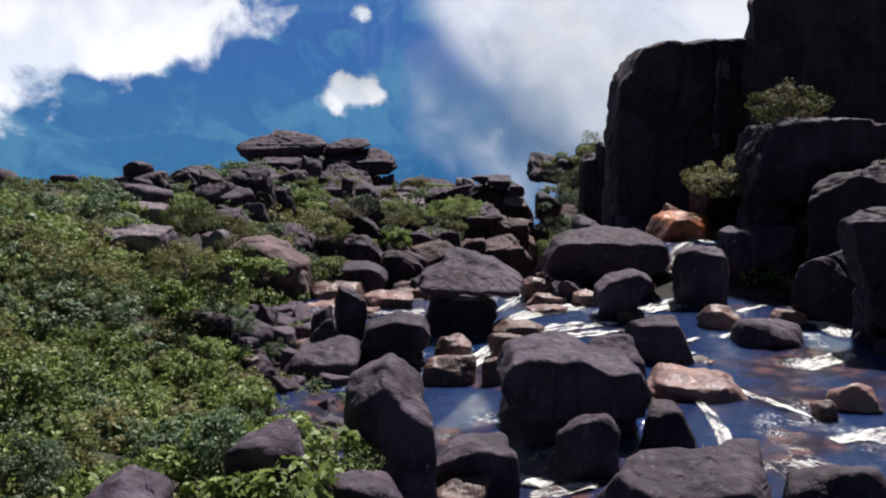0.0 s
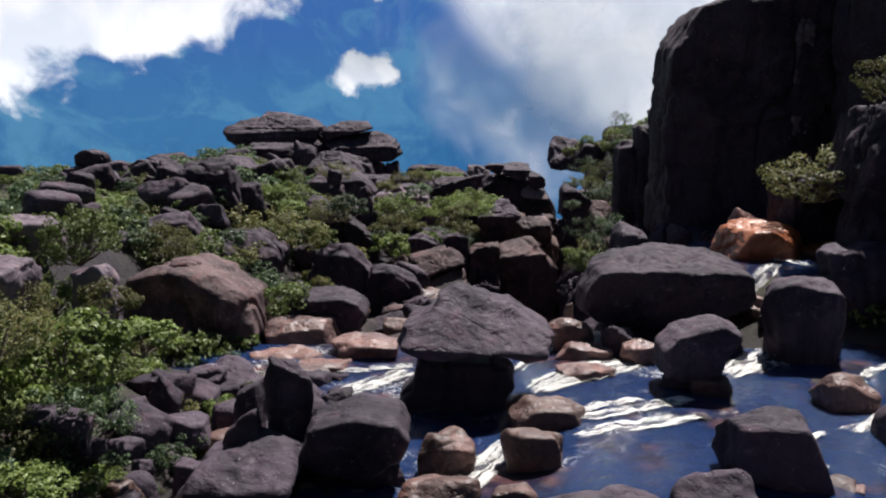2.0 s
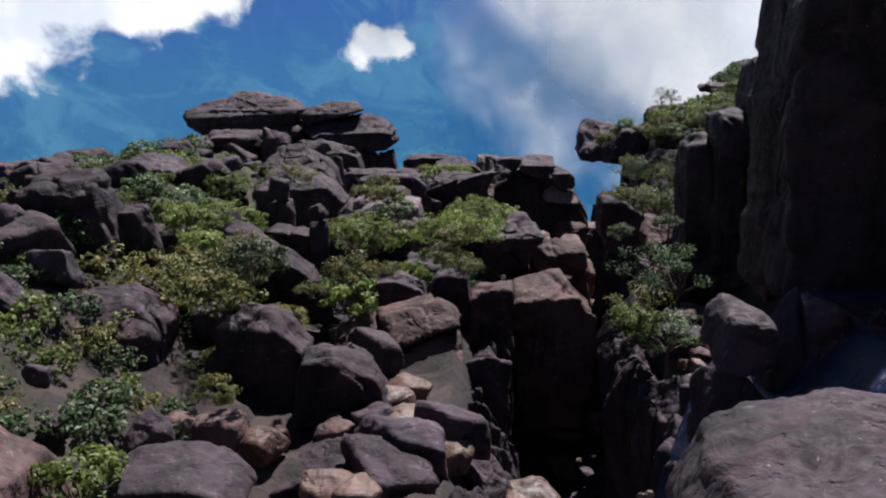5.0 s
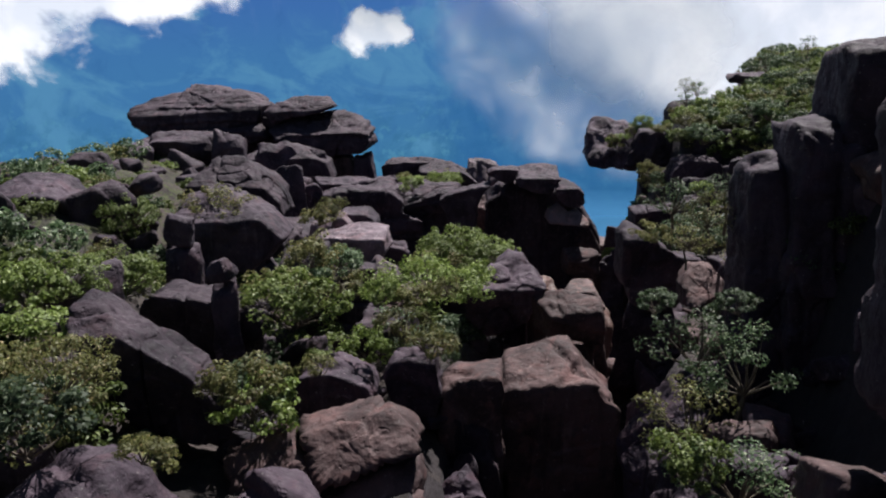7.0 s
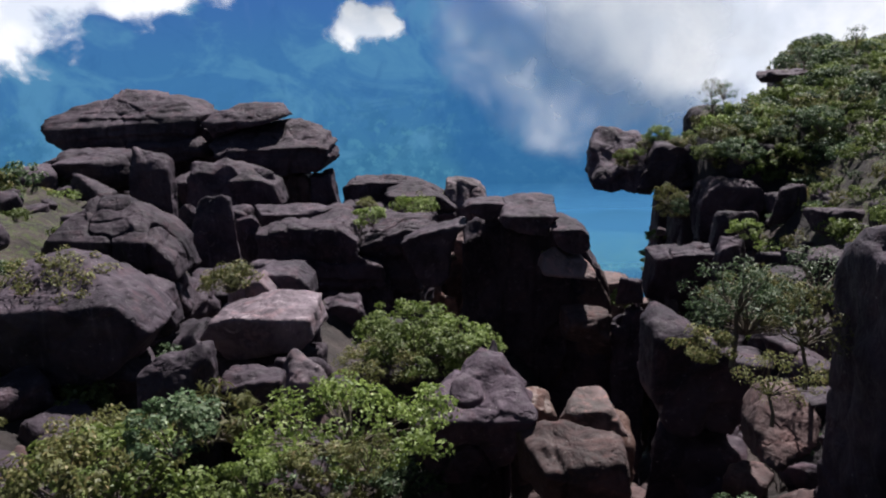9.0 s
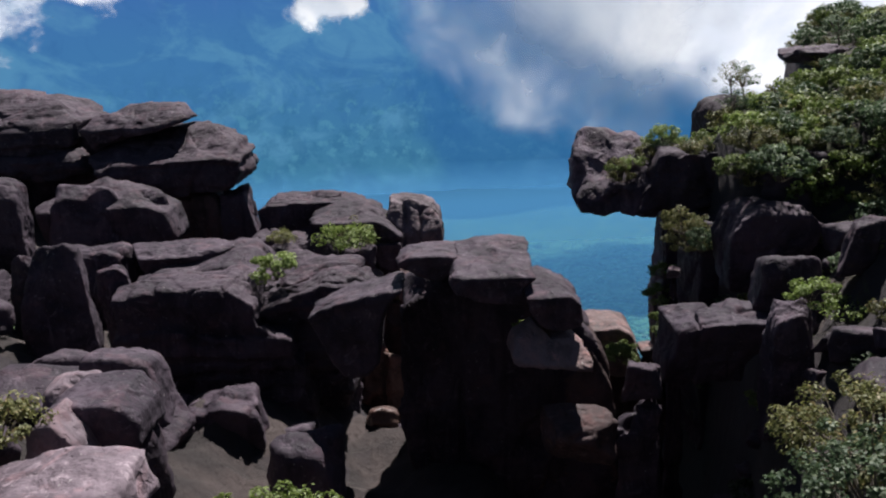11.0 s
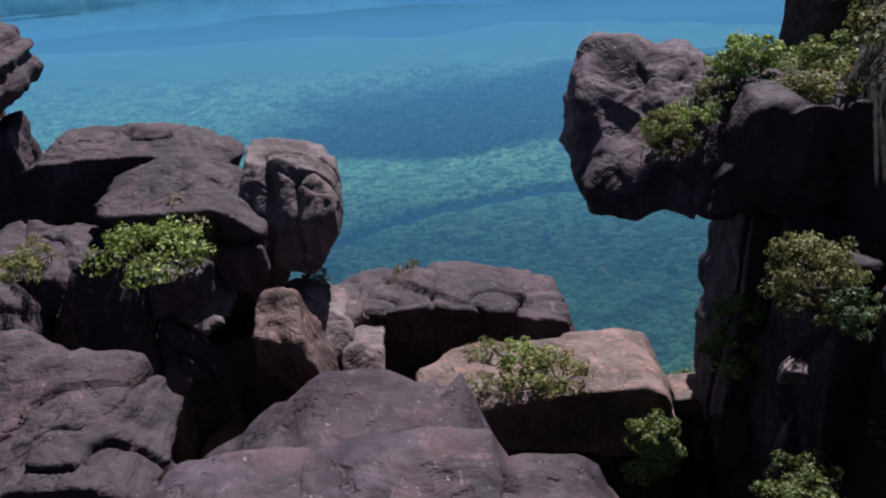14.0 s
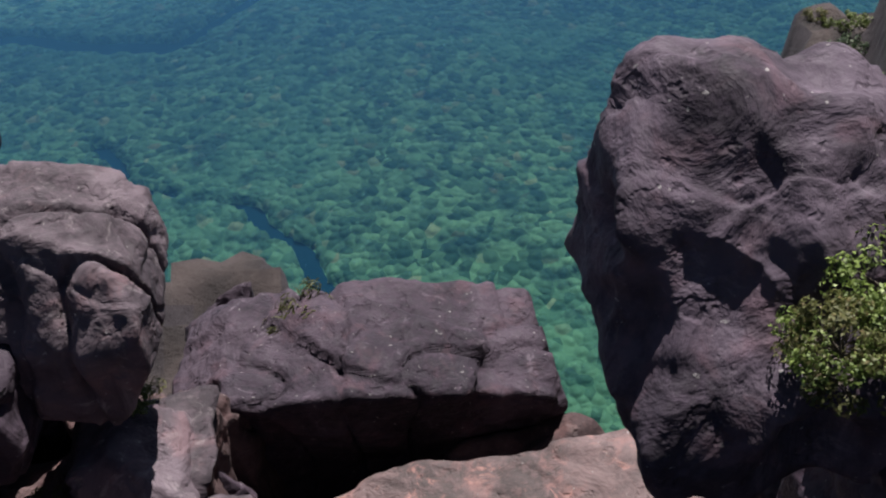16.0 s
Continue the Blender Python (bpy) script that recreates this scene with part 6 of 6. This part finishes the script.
plant(SHRUBS[1], -7.57, 92.00, 1.08, 1.19)
plant(SHRUBS[1], -7.80, 128.00, 1.37, 3.01)
plant(SHRUBS[1], -6.28, 108.00, 2.01, 2.09)
plant(TUFT, -3.70, 112.00, 3.06, 2.27)
plant(SHRUBS[0], 10.86, 93.50, 1.21, 0.21)
plant(SHRUBS[2], 17.16, 122.00, 2.11, 2.29)
plant(SHRUBS[0], -19.35, 105.00, 1.88, 2.35)
plant(SHRUBS[0], -14.68, 108.00, 1.98, 2.96)
plant(SHRUBS[0], -17.72, 118.00, 1.85, 4.54)
plant(SHRUBS[1], -13.35, 92.50, 3.35, 1.99)
plant(SHRUBS[0], -5.07, 97.00, 1.38, 0.74)
plant(SHRUBS[1], -8.84, 83.00, 1.04, 0.43)
plant(SHRUBS[0], -15.56, 101.00, 1.46, 4.48)
plant(SHRUBS[0], -8.94, 69.50, 1.21, 2.23)
plant(SHRUBS[0], -9.30, 47.00, 0.99, 6.36)
plant(SHRUBS[1], -11.47, 50.00, 1.04, 6.98)
plant(SHRUBS[0], -14.61, 102.00, 1.78, 4.61)
plant(SHRUBS[1], -12.52, 44.00, 1.53, 7.01)
plant(SHRUBS[0], -11.30, 46.00, 1.41, 5.89)
plant(SHRUBS[1], 25.69, 70.00, 2.61, 14.01)
plant(SHRUBS[1], 22.43, 73.00, 3.11, 8.44)
plant(SHRUBS[1], 28.22, 62.00, 1.52, 8.68)
plant(SHRUBS[2], 11.01, 101.00, 0.70, 4.17)
plant(SHRUBS[2], 12.71, 95.00, 0.62, 5.85)
plant(SHRUBS[0], -13.30, 95.00, 3.47, 0.87)
plant(SHRUBS[0], -5.06, 105.00, 2.31, 2.38)
plant(SHRUBS[3], 1.01, 110.00, 2.48, 2.51)
plant(SHRUBS[1], -12.76, 120.00, 2.39, 4.34)
plant(SHRUBS[0], -16.60, 60.00, 1.91, 6.92)
plant(SHRUBS[1], -17.51, 75.00, 1.96, 4.38)
plant(SHRUBS[0], -26.00, 85.00, 2.46, 5.07)
plant(SHRUBS[3], -20.68, 125.00, 1.78, 3.79)
plant(SHRUBS[0], -15.45, 112.00, 1.97, 2.08)
plant(SHRUBS[1], -21.52, 115.00, 1.64, 3.26)
plant(SHRUBS[1], -6.20, 108.00, 1.70, 2.27)
plant(TUFT, 0.18, 106.00, 2.25, 1.97)
plant(TUFT, 1.43, 103.00, 2.10, 1.83)
plant(TUFT, -2.55, 97.00, 1.44, 3.00)
plant(SHRUBS[1], -9.23, 90.00, 1.73, 4.63)
plant(SHRUBS[0], -13.39, 97.00, 1.18, 4.21)
plant(SHRUBS[2], -7.21, 84.00, 1.23, 5.59)
plant(TUFT, -5.21, 86.00, 1.25, 4.51)
plant(SHRUBS[1], 19.49, 128.00, 2.38, 1.00)
plant(SHRUBS[0], 20.00, 160.00, 1.03, 5.40)
plant(SHRUBS[3], 18.06, 158.00, 0.69, 5.86)
plant(SHRUBS[1], 21.11, 158.00, 1.43, 5.40)
plant(SHRUBS[0], 23.74, 160.00, 1.54, 5.70)
plant(SHRUBS[3], 16.95, 157.20, 0.54, 5.70)
plant(SHRUBS[0], 12.78, 160.50, 0.92, -4.96)
plant(SHRUBS[1], 14.09, 160.20, 1.02, -5.24)
plant(TUFT, 11.03, 160.50, 1.43, -5.47)
plant(SHRUBS[0], 4.60, 165.00, 0.42, -2.43)
plant(SHRUBS[3], 2.28, 166.00, 0.61, 1.10)
plant(SHRUBS[1], 0.19, 163.00, 1.28, 0.77)
plant(SHRUBS[0], -0.45, 162.00, 0.87, -0.67)
plant(SHRUBS[1], 16.93, 157.20, 0.57, 5.73)
plant(SHRUBS[0], 2.61, 166.50, 0.47, 0.55)
plant(TUFT, 8.48, 170.50, 1.76, -5.72)
plant(SHRUBS[1], 0.62, 107.00, 1.00, 2.91)
plant(TUFT, 2.09, 106.00, 1.33, 3.71)
plant(SHRUBS[1], -4.31, 93.00, 1.34, 3.44)
plant(TREES[0], 13.52, 111.00, 1.05, 4.91)
plant(TREES[1], 14.84, 108.00, 0.82, 5.29)
plant(TREES[0], 16.54, 112.00, 1.01, 5.43)
plant(TREES[1], 13.29, 106.00, 0.67, 4.91)
plant(SHRUBS[1], 12.41, 110.00, 0.89, 5.32)
# umbrella-shaped trees on the skyline of the hill, growth on the pillar, moss at the creek's edge
plant(TREES[0], 26.7, 165.0, 0.85, 8.3)
plant(TREES[0], 37.5, 172.0, 0.9, 10.4)
plant(TREES[1], 24.6, 160.0, 0.8, 9.3)
plant(SHRUBS[0], 19.8, 157.1, 0.8, -1.2)
plant(SHRUBS[0], 19.6, 157.1, 0.9, -2.8)
for i in range(9):
    plant(TUFT if i % 3 else SHRUBS[3], -9.9 + 1.5 * math.cos(i * 2.4) * (i / 9) ** 0.5, 57.8 + 1.8 * math.sin(i * 2.4) * (i / 9) ** 0.5, 0.5, 1.45)
